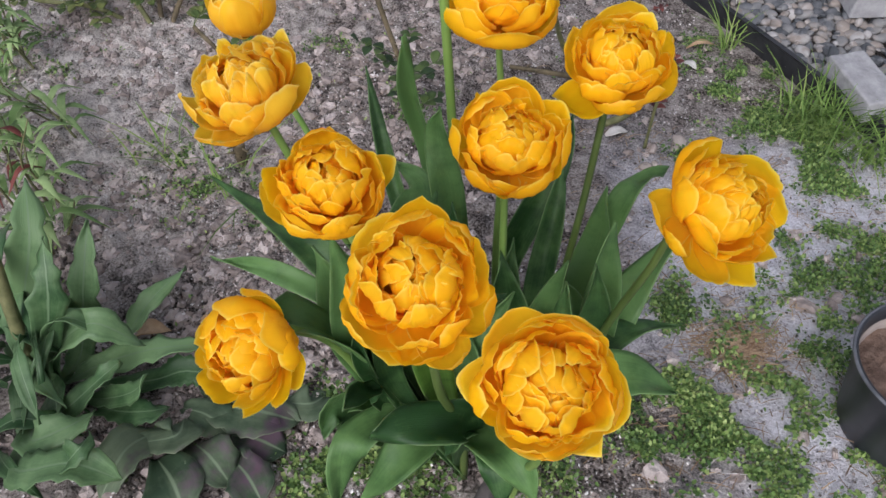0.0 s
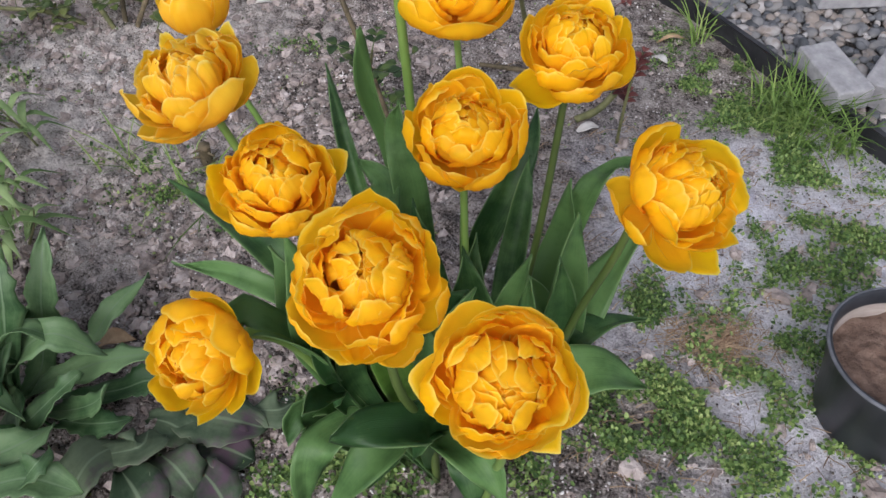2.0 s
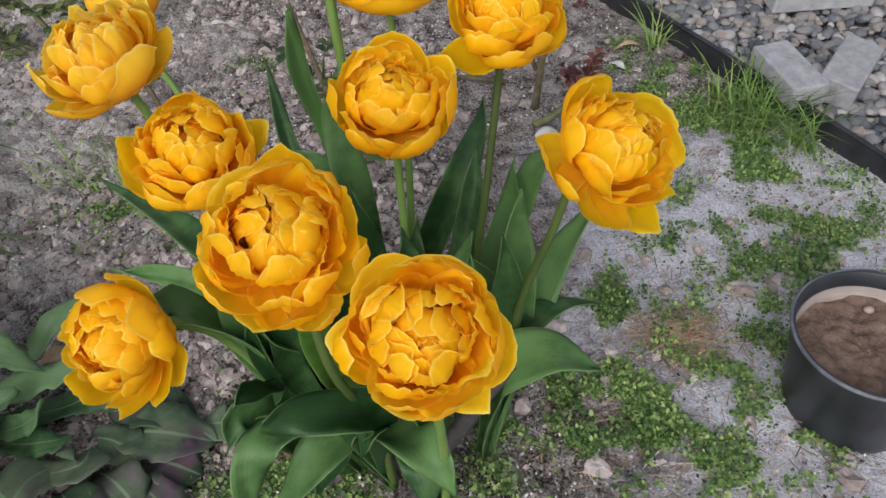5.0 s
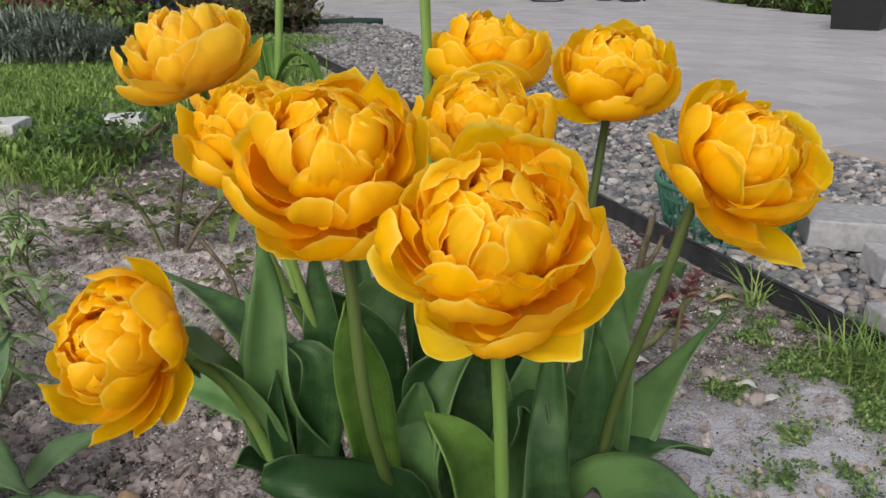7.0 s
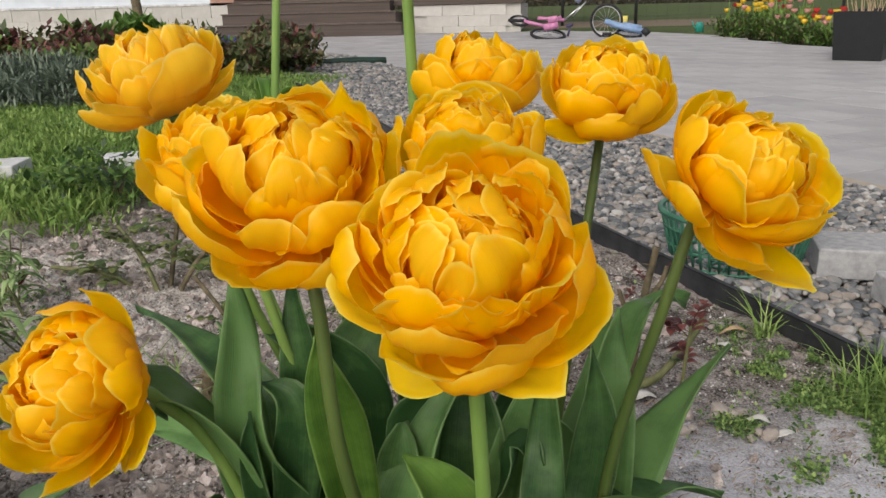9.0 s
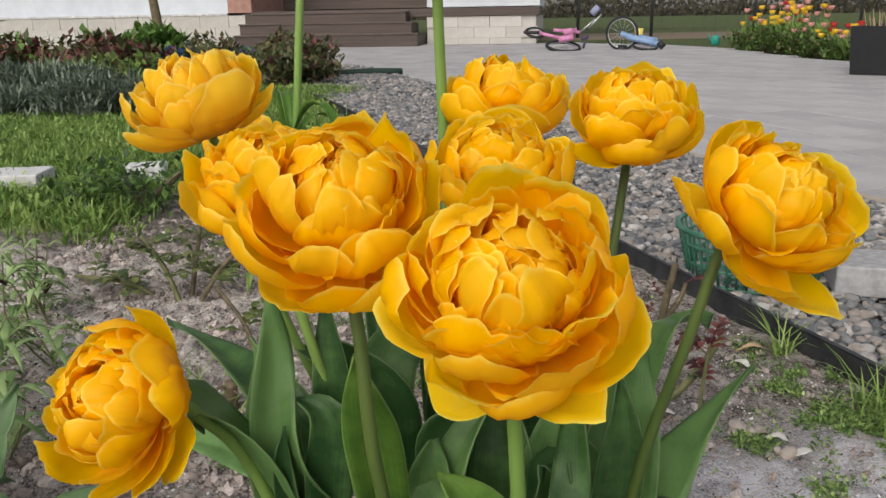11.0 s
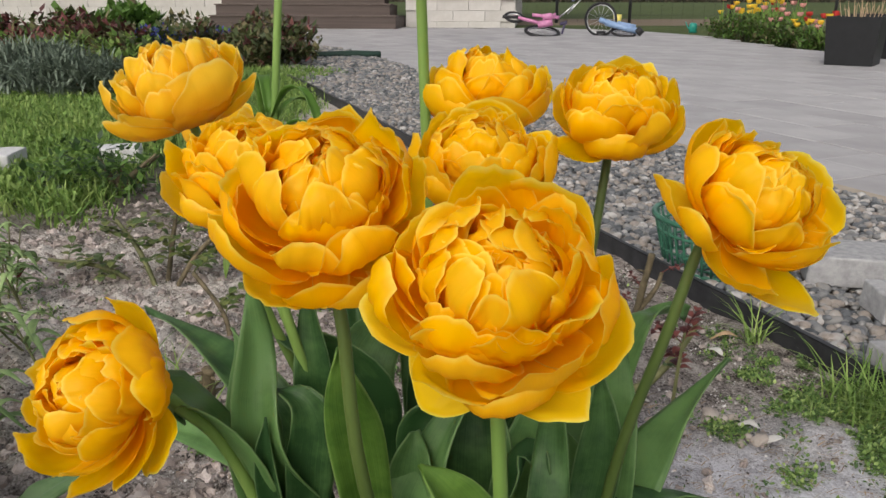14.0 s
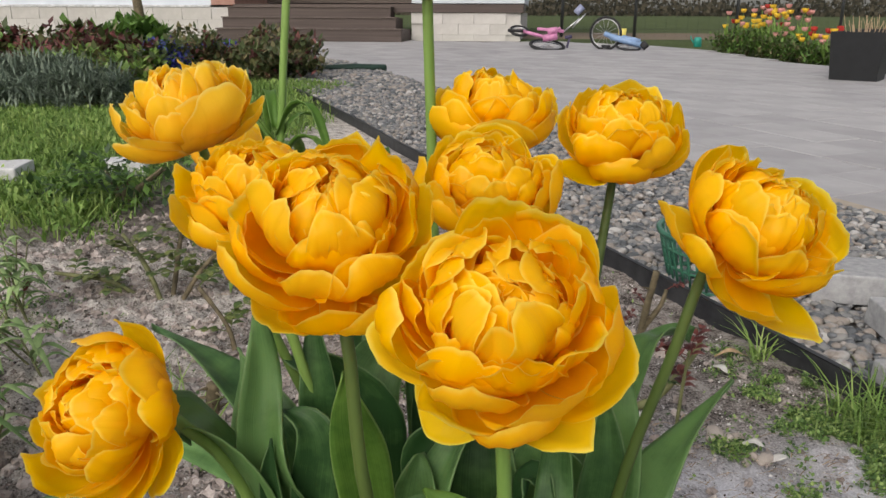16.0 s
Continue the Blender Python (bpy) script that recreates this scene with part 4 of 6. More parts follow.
tulip((0.145, 0.52), (0.198, 0.54, 0.492), (0.05, -0.3, 0.95), [(0.16, 0.52, 0.16), (0.18, 0.525, 0.33)], 1.03, 30, 17,
      [LF(0.04, (0.17, 0.54, 0.15), (0.2, 0.55, 0.26), (0.208, 0.557, 0.341), fold=0.35, face=(-0.2, -1, 0.3)),
       LF(0.026, (0.19, 0.55, 0.2), (0.224, 0.565, 0.315), (0.245, 0.585, 0.325), (0.272, 0.605, 0.318), fold=0.4, face=(-0.1, -0.3, 1)),
       LF(0.03, (0.15, 0.58, 0.13), (0.17, 0.64, 0.22), (0.179, 0.676, 0.27), fold=0.45, face=(-0.2, -1, 0.3)),
       LF(0.03, (0.165, 0.46, 0.16), (0.16, 0.407, 0.244), (0.161, 0.424, 0.297), (0.162, 0.432, 0.352), fold=0.4, face=FRONT)],
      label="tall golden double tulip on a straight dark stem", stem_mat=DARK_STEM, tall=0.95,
      tips=(((0.239, 0.545, 0.512), 0.036, -20, 0.6, -6), ((0.206, 0.578, 0.524), 0.054, -10, 0.2, 10), ((0.156, 0.510, 0.474), 0.044, -14, 0.2, 50), ((0.200, 0.500, 0.478), 0.048, -26, 0.1, 30)))
tulip((0.17, 0.47), (0.259, 0.407, 0.463), (0.5, -0.42, 0.76), [(0.188, 0.475, 0.12), (0.203, 0.44, 0.28), (0.224, 0.422, 0.38)], 0.96, 60, 18,
      [LF(0.046, (0.2, 0.49, 0.16), (0.216, 0.487, 0.225), (0.249, 0.519, 0.265), (0.296, 0.557, 0.301), fold=0.35, face=(-0.5, -0.6, 0.7)),
       LF(0.030, (0.182, 0.45, 0.17), (0.187, 0.45, 0.234), (0.192, 0.45, 0.276), (0.193, 0.455, 0.308), (0.189, 0.46, 0.342), fold=0.4, face=(0.1, -1, 0.3), wave=0.002, peak=0.5),
       LF(0.030, (0.19, 0.48, 0.15), (0.183, 0.49, 0.215), (0.174, 0.50, 0.246), (0.166, 0.507, 0.268), fold=0.6, face=(0.5, -1, 0.3), wave=0.002, peak=0.6),
       LF(0.034, (0.195, 0.46, 0.16), (0.204, 0.459, 0.225), (0.24, 0.475, 0.235), (0.28, 0.485, 0.222), fold=0.3, face=(-0.1, -0.3, 1)),
       LF(0.046, (0.185, 0.435, 0.16), (0.190, 0.418, 0.225), (0.230, 0.412, 0.248), (0.268, 0.410, 0.222), fold=0.25, face=(-0.2, -0.3, 1), peak=0.6),
       LF(0.034, (0.195, 0.46, 0.17), (0.199, 0.47, 0.23), (0.203, 0.485, 0.29), (0.205, 0.495, 0.325), (0.209, 0.50, 0.352), fold=0.35, face=FRONT, wave=0.003)],
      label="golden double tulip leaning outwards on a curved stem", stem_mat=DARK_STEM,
      tips=(((0.247, 0.434, 0.504), 0.050, -10, 0.1, 20), ((0.213, 0.388, 0.472), 0.044, -8, 0.1, 60), ((0.225, 0.370, 0.462), 0.030, -24, 0.1, 30), ((0.295, 0.425, 0.479), 0.048, -14, 0.1, 16),
            ((0.288, 0.372, 0.452), 0.044, -10, 0.5, 0), ((0.289, 0.384, 0.412), 0.050, -40, 0.5, -16), ((0.258, 0.368, 0.426), 0.046, -36, 0.1, 20)))
tulip((0.105, 0.60), (0.107, 0.633, 0.496), (0.05, -0.1, 1.0), [(0.105, 0.61, 0.18), (0.110, 0.625, 0.33)], 1.16, 12, 19,
      [LF(0.032, (0.12, 0.63, 0.15), (0.16, 0.66, 0.24), (0.181, 0.692, 0.278), (0.19, 0.722, 0.298), fold=0.4, face=(-0.3, -1, 0.4))],
      label="golden double tulip at the back of the clump", outer=(6, 0.044, 0.030, 0.052, -20, 0.005, 30), tall=0.92)
LOOSE = [(6, 0.026, 0.052, 0.044, 14, 0.004, 14), (5, 0.016, 0.048, 0.032, 30, 0.004, 14)]
tulip((0.02, 0.60), (-0.148, 0.70, 0.442), (-0.1, 0.1, 1.0), [(-0.03, 0.63, 0.15), (-0.1, 0.68, 0.3)], 0.95, 0, 20,
      [], material=AMBER, label="pale amber tulip with few closed petals behind the others", whorls=LOOSE, outer=(6, 0.030, 0.050, 0.046, 0, 0.004, 10), head_label="half-closed amber flower")
tulip((0.065, 0.60), (0.056, 0.612, 0.608), (0.0, 0.0, 1.0), [(0.064, 0.607, 0.2), (0.06, 0.612, 0.42)], 1.0, 33, 21,
      [LF(0.026, (0.055, 0.615, 0.2), (0.035, 0.65, 0.3), (0.02, 0.64, 0.39), (0.018, 0.622, 0.461), fold=0.5, face=(0.4, -1, 0.1), twist=0.9),
       LF(0.034, (0.06, 0.6, 0.16), (0.055, 0.594, 0.3), (0.045, 0.61, 0.36), (0.05, 0.61, 0.395), fold=0.4, face=(0.2, -1, 0.1))],
      label="tallest tulip of the clump on a long pale stem", stem_r=(0.0048, 0.0044, 0.0042))
# a lily-like plant of its own farther back
far_t = tulip((-0.40, 1.58), (-0.345, 1.60, 0.86), (0, 0, 1), [(-0.40, 1.585, 0.2), (-0.375, 1.59, 0.5), (-0.355, 1.6, 0.72)], 0.9, 0, 22, [],
      label="tall plant with a whorl of arching bright green leaves", stem_r=(0.0085, 0.008, 0.0075))
far_t["group"], far_t["category"] = "single garden plants", "garden plant"
STRAP = blade_material("bright strap leaf", (0.09, 0.19, 0.03), (0.25, 0.38, 0.09), (0.3, 0.42, 0.16), 0.42, 0.25, 20)
lr = np.random.default_rng(66)
for k in range(20):
    a, z = k * 2.4 + lr.uniform(-0.4, 0.4), 0.05 + 0.014 * k
    Lk = lr.uniform(0.13, 0.21) * (1 - 0.015 * k)
    dv = np.array([math.cos(a), math.sin(a), 0])
    pts = [dv * 0.005 + (0, 0, z), dv * Lk * 0.4 + (0, 0, z + 0.06), dv * Lk * 0.8 + (0, 0, z + 0.06), dv * Lk * 1.1 + (0, 0, z - 0.01), dv * Lk * 1.2 + (0, 0, z - 0.06)]
    leaf(far_t, pts, lr.uniform(0.026, 0.038), STRAP, face=(0, 0, 1), fold=0.4, wave=0.004, rows=14, cols=5, seed=1500 + k, peak=0.4, claw=0.5)

# ---- weeds, roses and litter on the bed ----
def ribs(parent, ctrls, radii, material, name="stem", n=10, sides=6):
    for c in ctrls:
        v, f = tube(np.array(c) - np.array(parent.location), radii, n, sides)
        link(name, v, f, material, parent)


thistle = thing("weed_plant", (-0.45, 0.515, float(lie(-0.45, 0.515))), "leafy dark green weed with long toothed leaves", "weed")
to = np.array(thistle.location)
ribs(thistle, [[(-0.45, 0.515, 0.0), (-0.445, 0.53, 0.12), (-0.44, 0.56, 0.24)]], (0.009, 0.007), GREEN_CANE)
WEED = [
    (0.055, (-0.454, 0.529, 0.025), (-0.394, 0.537, 0.172), (-0.388, 0.578, 0.242)),
    (0.050, (-0.409, 0.556, 0.053), (-0.374, 0.581, 0.161), (-0.364, 0.628, 0.220)),
    (0.055, (-0.480, 0.570, 0.077), (-0.414, 0.585, 0.223), (-0.420, 0.639, 0.274)),
    (0.060, (-0.423, 0.534, 0.084), (-0.358, 0.539, 0.140), (-0.308, 0.540, 0.097)),
    (0.036, (-0.360, 0.572, 0.060), (-0.322, 0.608, 0.098), (-0.288, 0.657, 0.106)),
    (0.048, (-0.381, 0.542, 0.051), (-0.295, 0.544, 0.087), (-0.225, 0.560, 0.073)),
    (0.052, (-0.315, 0.530, 0.038), (-0.272, 0.540, 0.045), (-0.227, 0.538, 0.033)),
    (0.042, (-0.402, 0.475, 0.053), (-0.352, 0.494, 0.090), (-0.330, 0.517, 0.098)),
    (0.034, (-0.361, 0.495, 0.050), (-0.307, 0.483, 0.087), (-0.282, 0.489, 0.116)),
    (0.054, (-0.411, 0.426, 0.073), (-0.366, 0.433, 0.090), (-0.348, 0.459, 0.079)),
    (0.062, (-0.414, 0.391, 0.073), (-0.340, 0.386, 0.099), (-0.295, 0.385, 0.067)),
    (0.038, (-0.361, 0.397, 0.080), (-0.326, 0.393, 0.118), (-0.331, 0.420, 0.099)),
    (0.045, (-0.348, 0.486, 0.039), (-0.301, 0.475, 0.057), (-0.279, 0.487, 0.046)),
]
for k, (w, a, b, c) in enumerate(WEED):
    start = (-0.45 + 0.3 * (a[0] + 0.45), 0.515 + 0.3 * (a[1] - 0.515), 0.03)
    up = (0.3, -1, 0.5) if k < 3 else (0.0, -0.25, 1)
    leaf(thistle, np.array([start, a, b, c]) - to, w * 0.74, WEED_LEAF, face=up, fold=0.15, wave=0.007, rows=24, cols=7, seed=k + 400, peak=0.6, claw=0.14, tip=0.85, teeth=0.24)
wr = np.random.default_rng(91)
for k in range(30):
    a = wr.uniform(0, 6.28)
    L = wr.uniform(0.09, 0.17)
    z0 = wr.uniform(0.02, 0.14)
    p0 = np.array([-0.46, 0.50, z0]) + (wr.uniform(-0.05, 0.05), wr.uniform(-0.08, 0.08), 0)
    dirv = np.array([math.cos(a), math.sin(a), 0])
    pts = [p0, p0 + dirv * L * 0.5 + (0, 0, wr.uniform(0.01, 0.06)), p0 + dirv * L + (wr.uniform(-0.02, 0.02), wr.uniform(-0.02, 0.02), wr.uniform(-0.03, 0.05))]
    leaf(thistle, np.array(pts) - to, wr.uniform(0.018, 0.038), WEED_LEAF, face=(wr.uniform(-0.6, 0.6), wr.uniform(-0.6, 0.4), 1), fold=0.25, wave=0.004, rows=14, cols=7, seed=k + 450, peak=0.6, claw=0.14, tip=0.85, teeth=0.24)
rosette = thing("weed_rosette", (-0.25, 0.48, float(lie(-0.25, 0.48))), "flat rosette of fading green and purple weed leaves", "weed")
ro = np.array(rosette.location)
FADED = [
    (0.050, (-0.271, 0.500, 0.025), (-0.233, 0.483, 0.038), (-0.207, 0.466, 0.024)),
    (0.074, (-0.251, 0.502, 0.024), (-0.186, 0.492, 0.040), (-0.126, 0.487, 0.022)),
    (0.060, (-0.158, 0.527, 0.019), (-0.197, 0.526, 0.036), (-0.259, 0.530, 0.029)),
    (0.055, (-0.249, 0.456, 0.024), (-0.214, 0.427, 0.042), (-0.187, 0.401, 0.025)),
    (0.064, (-0.282, 0.431, 0.026), (-0.249, 0.396, 0.044), (-0.230, 0.365, 0.028)),
    (0.055, (-0.205, 0.467, 0.021), (-0.169, 0.458, 0.029), (-0.135, 0.448, 0.018)),
    (0.050, (-0.155, 0.515, 0.019), (-0.116, 0.509, 0.027), (-0.101, 0.528, 0.016)),
    (0.055, (-0.310, 0.444, 0.037), (-0.257, 0.446, 0.054), (-0.261, 0.479, 0.035)),
    (0.060, (-0.28, 0.47, 0.03), (-0.31, 0.43, 0.05), (-0.33, 0.38, 0.03)),
    (0.055, (-0.20, 0.44, 0.02), (-0.17, 0.41, 0.035), (-0.15, 0.385, 0.02)),
]
for k, (w, a, b, c) in enumerate(FADED):
    leaf(rosette, np.array([a, b, c]) - ro, w, FADED_LEAF, face=(0, 0, 1), fold=0.12, wave=0.006, rows=18, cols=7, seed=k + 500, peak=0.58, claw=0.2, tip=0.7, teeth=0.12)


def herb_stand(name, place, n, tall, spreadr, leaf_w, leaf_l, label, seed, material=GRASS, red=0.12, per=9):
    """A loose stand of thin stalks with narrow leaves."""
    r = np.random.default_rng(seed)
    t = thing(name, (*place, float(lie(*place))), label, "weed")
    for k in range(n):
        a, d = r.uniform(0, 6.28), spreadr * r.uniform(0, 1) ** 0.6
        p0 = np.array([d * math.cos(a), d * math.sin(a), 0.0])
        h = tall * r.uniform(0.6, 1.0)
        top = p0 + np.array([r.normal(0, 0.035), r.normal(0, 0.035), h])
        mid = (p0 + top) / 2 + r.normal(0, 0.008, 3)
        v, f = tube([p0 - (0, 0, 0.01), mid, top], (0.0024, 0.0016, 0.0009), 8, 5)
        link("stalk", v, f, GREEN_CANE, t)
        for q in range(per):
            s = r.uniform(0.15, 1.0)
            c = p0 + (top - p0) * s
            b = r.uniform(0, 6.28)
            L = leaf_l * r.uniform(0.6, 1.2)
            dv = np.array([math.cos(b), math.sin(b), 0])
            pts = [c, c + dv * L * 0.45 + (0, 0, L * 0.28), c + dv * L + (0, 0, r.uniform(-0.25, 0.2) * L)]
            leaf(t, pts, leaf_w * r.uniform(0.7, 1.2), RED_LEAF if r.uniform() < red else material, face=(0, 0, 1), fold=0.4, rows=8, cols=3, thick=0.0006, seed=seed + k * 20 + q, peak=0.4, claw=0.3)
    return t


herb_stand("weed_stand", (-0.60, 0.86), 5, 0.22, 0.07, 0.011, 0.062, "bushy weed with narrow pale green and reddish leaves", 610, PALE_BLADE, per=11)
herb_stand("weed_stand", (-0.69, 0.97), 5, 0.20, 0.08, 0.011, 0.058, "upright weed with narrow pale green leaves", 640, PALE_BLADE, per=10)
herb_stand("weed_stand", (-0.53, 0.79), 4, 0.13, 0.05, 0.012, 0.075, "grassy weed with arching pale blades", 655, PALE_BLADE, red=0.0, per=5)
herb_stand("weed_stand", (-0.57, 1.02), 3, 0.12, 0.04, 0.014, 0.09, "grassy weed with broad arching blades", 660, PALE_BLADE, red=0.0, per=4)
herb_stand("weed_stand", (-0.78, 1.20), 6, 0.16, 0.08, 0.012, 0.05, "low green weed among pale soil", 680, PALE_BLADE, red=0.05)


def rose_bush(place, canes, label, seed, leaf_mat=ROSE_LEAF, leaflets=0, size=0.02):
    """Pruned rose: knobbly canes with thorns and sparse compound leaves."""
    r = np.random.default_rng(seed)
    z0 = float(lie(*place))
    t = thing("rose_bush", (*place, z0), label, "rose bush")
    o = np.array([*place, z0])
    for c, rad, m in canes:
        pts = curve_points(c, 14)
        v, f = tube(np.array(c) - o, rad, 18, 7, 0.06, seed)
        th = []
        for k in range(9):
            i = r.integers(1, 13)
            dv = r.standard_normal(3)
            dv[2] = abs(dv[2]) * 0.3
            dv /= np.linalg.norm(dv)
            p = pts[i] - o
            th.append(tube([p, p + dv * rad[0] * 1.3, p + dv * rad[0] * 2.3 - (0, 0, 0.001)], (rad[0] * 0.4, rad[0] * 0.2, 0.0002), 3, 4))
        v, f = merge([(v, f)] + th)
        link("cane", v, f, m, t)
    for k in range(leaflets):
        c, rad, m = canes[k % len(canes)]
        p = curve_points(c, 14)[r.integers(5, 14)] - o
        a = r.uniform(0, 6.28)
        dv = np.array([math.cos(a), math.sin(a), r.uniform(0.1, 0.6)])
        L = size * r.uniform(1.4, 2.4)
        link("leaf_stalk", *tube([p, p + dv * L * 0.5 + (0, 0, 0.004), p + dv * L], (0.0009, 0.0007, 0.0005), 5, 4), leaf_mat, t)
        side = np.array([-dv[1], dv[0], 0])
        for q, (s, w) in enumerate(((1.0, 0), (0.7, 1), (0.7, -1), (0.4, 1), (0.4, -1))):
            b = p + dv * L * s
            e = b + (dv * 0.5 + side * w) * size * 0.8 + (0, 0, r.uniform(-0.3, 0.25) * size)
            leaf(t, [b, (b + e) / 2 + (0, 0, 0.003), e], size * 0.62, leaf_mat, face=(0, 0, 1), fold=0.2, rows=7, cols=5, thick=0.0006, seed=seed + k * 7 + q, peak=0.5, claw=0.2)
    return t


rose_bush((0.0, 1.0), [([(0.0, 1.0, -0.01), (-0.03, 1.03, 0.11), (-0.073, 1.066, 0.25)], (0.006, 0.0045, 0.004), BARK),
                       ([(0.0, 1.0, -0.01), (0.03, 0.96, 0.05), (0.07, 0.94, 0.06)], (0.005, 0.004, 0.003), BARK)], "pruned rose cane with dark green young leaves", 701, ROSE_LEAF, 9, 0.027)
rose_bush((-0.05, 1.12), [([(-0.05, 1.12, -0.01), (-0.05, 1.1, 0.08), (-0.035, 1.06, 0.16)], (0.004, 0.003, 0.002), GREEN_CANE)], "small rose shoot with green leaves", 705, ROSE_LEAF, 4, 0.022)
rose_bush((0.235, 1.25), [([(0.25, 1.28, -0.02), (0.215, 1.24, 0.08), (0.193, 1.154, 0.2)], (0.0055, 0.0045, 0.004), GREEN_CANE),
                         ([(0.26, 1.25, -0.02), (0.22, 1.2, 0.02), (0.13, 1.21, 0.03)], (0.006, 0.005, 0.004), BARK)], "bare pruned rose canes standing in soil", 711, ROSE_LEAF, 1, 0.014)
rose_bush((0.31, 1.16), [([(0.30, 1.16, -0.02), (0.31, 1.15, 0.1), (0.325, 1.14, 0.2)], (0.007, 0.006, 0.005), BARK),
                        ([(0.31, 1.15, 0.1), (0.335, 1.15, 0.14), (0.345, 1.16, 0.165)], (0.005, 0.004, 0.003), BARK),
                        ([(0.30, 1.16, 0.06), (0.285, 1.15, 0.1), (0.275, 1.15, 0.13)], (0.004, 0.004, 0.003), BARK)], "thorny brown rose stub with sparse buds", 721, RED_LEAF, 3, 0.012)
rose_bush((0.33, 1.1), [([(0.29, 1.085, 0.0), (0.33, 1.1, 0.01), (0.37, 1.12, 0.05), (0.40, 1.14, 0.09)], (0.007, 0.006, 0.005), GREEN_CANE)], "short green rose cane lying over the soil", 725, ROSE_LEAF, 1, 0.012)
rose_bush((0.36, 1.04), [([(0.355, 1.045, -0.02), (0.358, 1.04, 0.06), (0.362, 1.037, 0.12)], (0.003, 0.0025, 0.002), GREEN_CANE)], "young rose shoot with dark red leaves", 731, RED_LEAF, 7, 0.02)
rose_bush((-0.58, 1.36), [([(-0.550, 1.340, -0.01), (-0.660, 1.360, 0.06), (-0.800, 1.380, 0.07)], (0.006, 0.005, 0.004), GREEN_CANE),
                          ([(-0.550, 1.340, -0.01), (-0.600, 1.370, 0.09), (-0.660, 1.400, 0.15)], (0.006, 0.005, 0.004), GREEN_CANE),
                          ([(-0.550, 1.340, -0.01), (-0.500, 1.370, 0.08), (-0.460, 1.400, 0.13)], (0.006, 0.005, 0.004), BARK),
                          ([(-0.550, 1.340, -0.01), (-0.560, 1.420, 0.1), (-0.570, 1.500, 0.2)], (0.006, 0.005, 0.003), BARK)], "low rose bush with new yellow-green leaves on bare canes", 741, YOUNG_LEAF, 34, 0.028)
rose_bush((-0.36, 1.17), [([(-0.34, 1.15, -0.01), (-0.36, 1.17, 0.06), (-0.42, 1.2, 0.12)], (0.005, 0.004, 0.004), BARK)], "dark rose cane leaning over soil", 751, YOUNG_LEAF, 6, 0.024)
rose_bush((-0.3, 0.96), [([(-0.30, 0.96, -0.02), (-0.30, 0.955, 0.03), (-0.295, 0.95, 0.07)], (0.011, 0.010, 0.009), BARK)], "thick sawn rose stub", 755, ROSE_LEAF, 0)
branch = thing("dead_branch", (0.085, 0.40, float(lie(0.085, 0.40))), "dark weathered cut branch leaning among the tulip leaves", "branch")
v, f = tube([(0, 0, -0.01), (0.030, 0.002, 0.09), (0.072, 0.008, 0.175), (0.110, 0.014, 0.239)], (0.0095, 0.0085, 0.008, 0.007), 16, 9, 0.04, 5)
link("wood", v, f, simple("weathered dark wood", [(0.3, (0.03, 0.028, 0.028)), (0.7, (0.1, 0.09, 0.085))], 60, 0.9, 0.6, 150, 0.003), branch)


# small green leaves of chickweed, clover and grass in patches
def scatter_leaves(name, pts, size, material, label, category, seed, lift=(0.0, 0.02), tilt=0.6, shape=1.9):
    """Many small folded leaves in one mesh; each is an oval of four faces."""
    r = np.random.default_rng(seed)
    n = len(pts)
    L = size * r.uniform(0.6, 1.3, n)
    base = np.array([[0, 0, 0], [0.35, -0.5 / shape, 0.08], [0.8, -0.32 / shape, 0.05], [1, 0, 0], [0.8, 0.32 / shape, 0.05], [0.35, 0.5 / shape, 0.08]])
    v = base[None] * L[:, None, None]
    t = r.normal(0.25, tilt, n)
    c, s = np.cos(t)[:, None], np.sin(t)[:, None]
    v = np.stack([v[..., 0] * c - v[..., 2] * s, v[..., 1], v[..., 0] * s + v[..., 2] * c], -1)
    a = r.uniform(0, 6.28, n)
    c, s = np.cos(a)[:, None], np.sin(a)[:, None]
    v = np.stack([v[..., 0] * c - v[..., 1] * s, v[..., 0] * s + v[..., 1] * c, v[..., 2]], -1)
    v = v + np.column_stack([pts, lie(pts[:, 0], pts[:, 1]) + 0.004 + r.uniform(*lift, n)])[:, None]
    q = np.array([[0, 1, 2, 3], [0, 3, 4, 5]])
    f = (q[None] + (np.arange(n) * 6)[:, None, None]).reshape(-1, 4)
    return tagged(link(name, v.reshape(-1, 3), f.tolist(), material), label, category, kind="stuff")


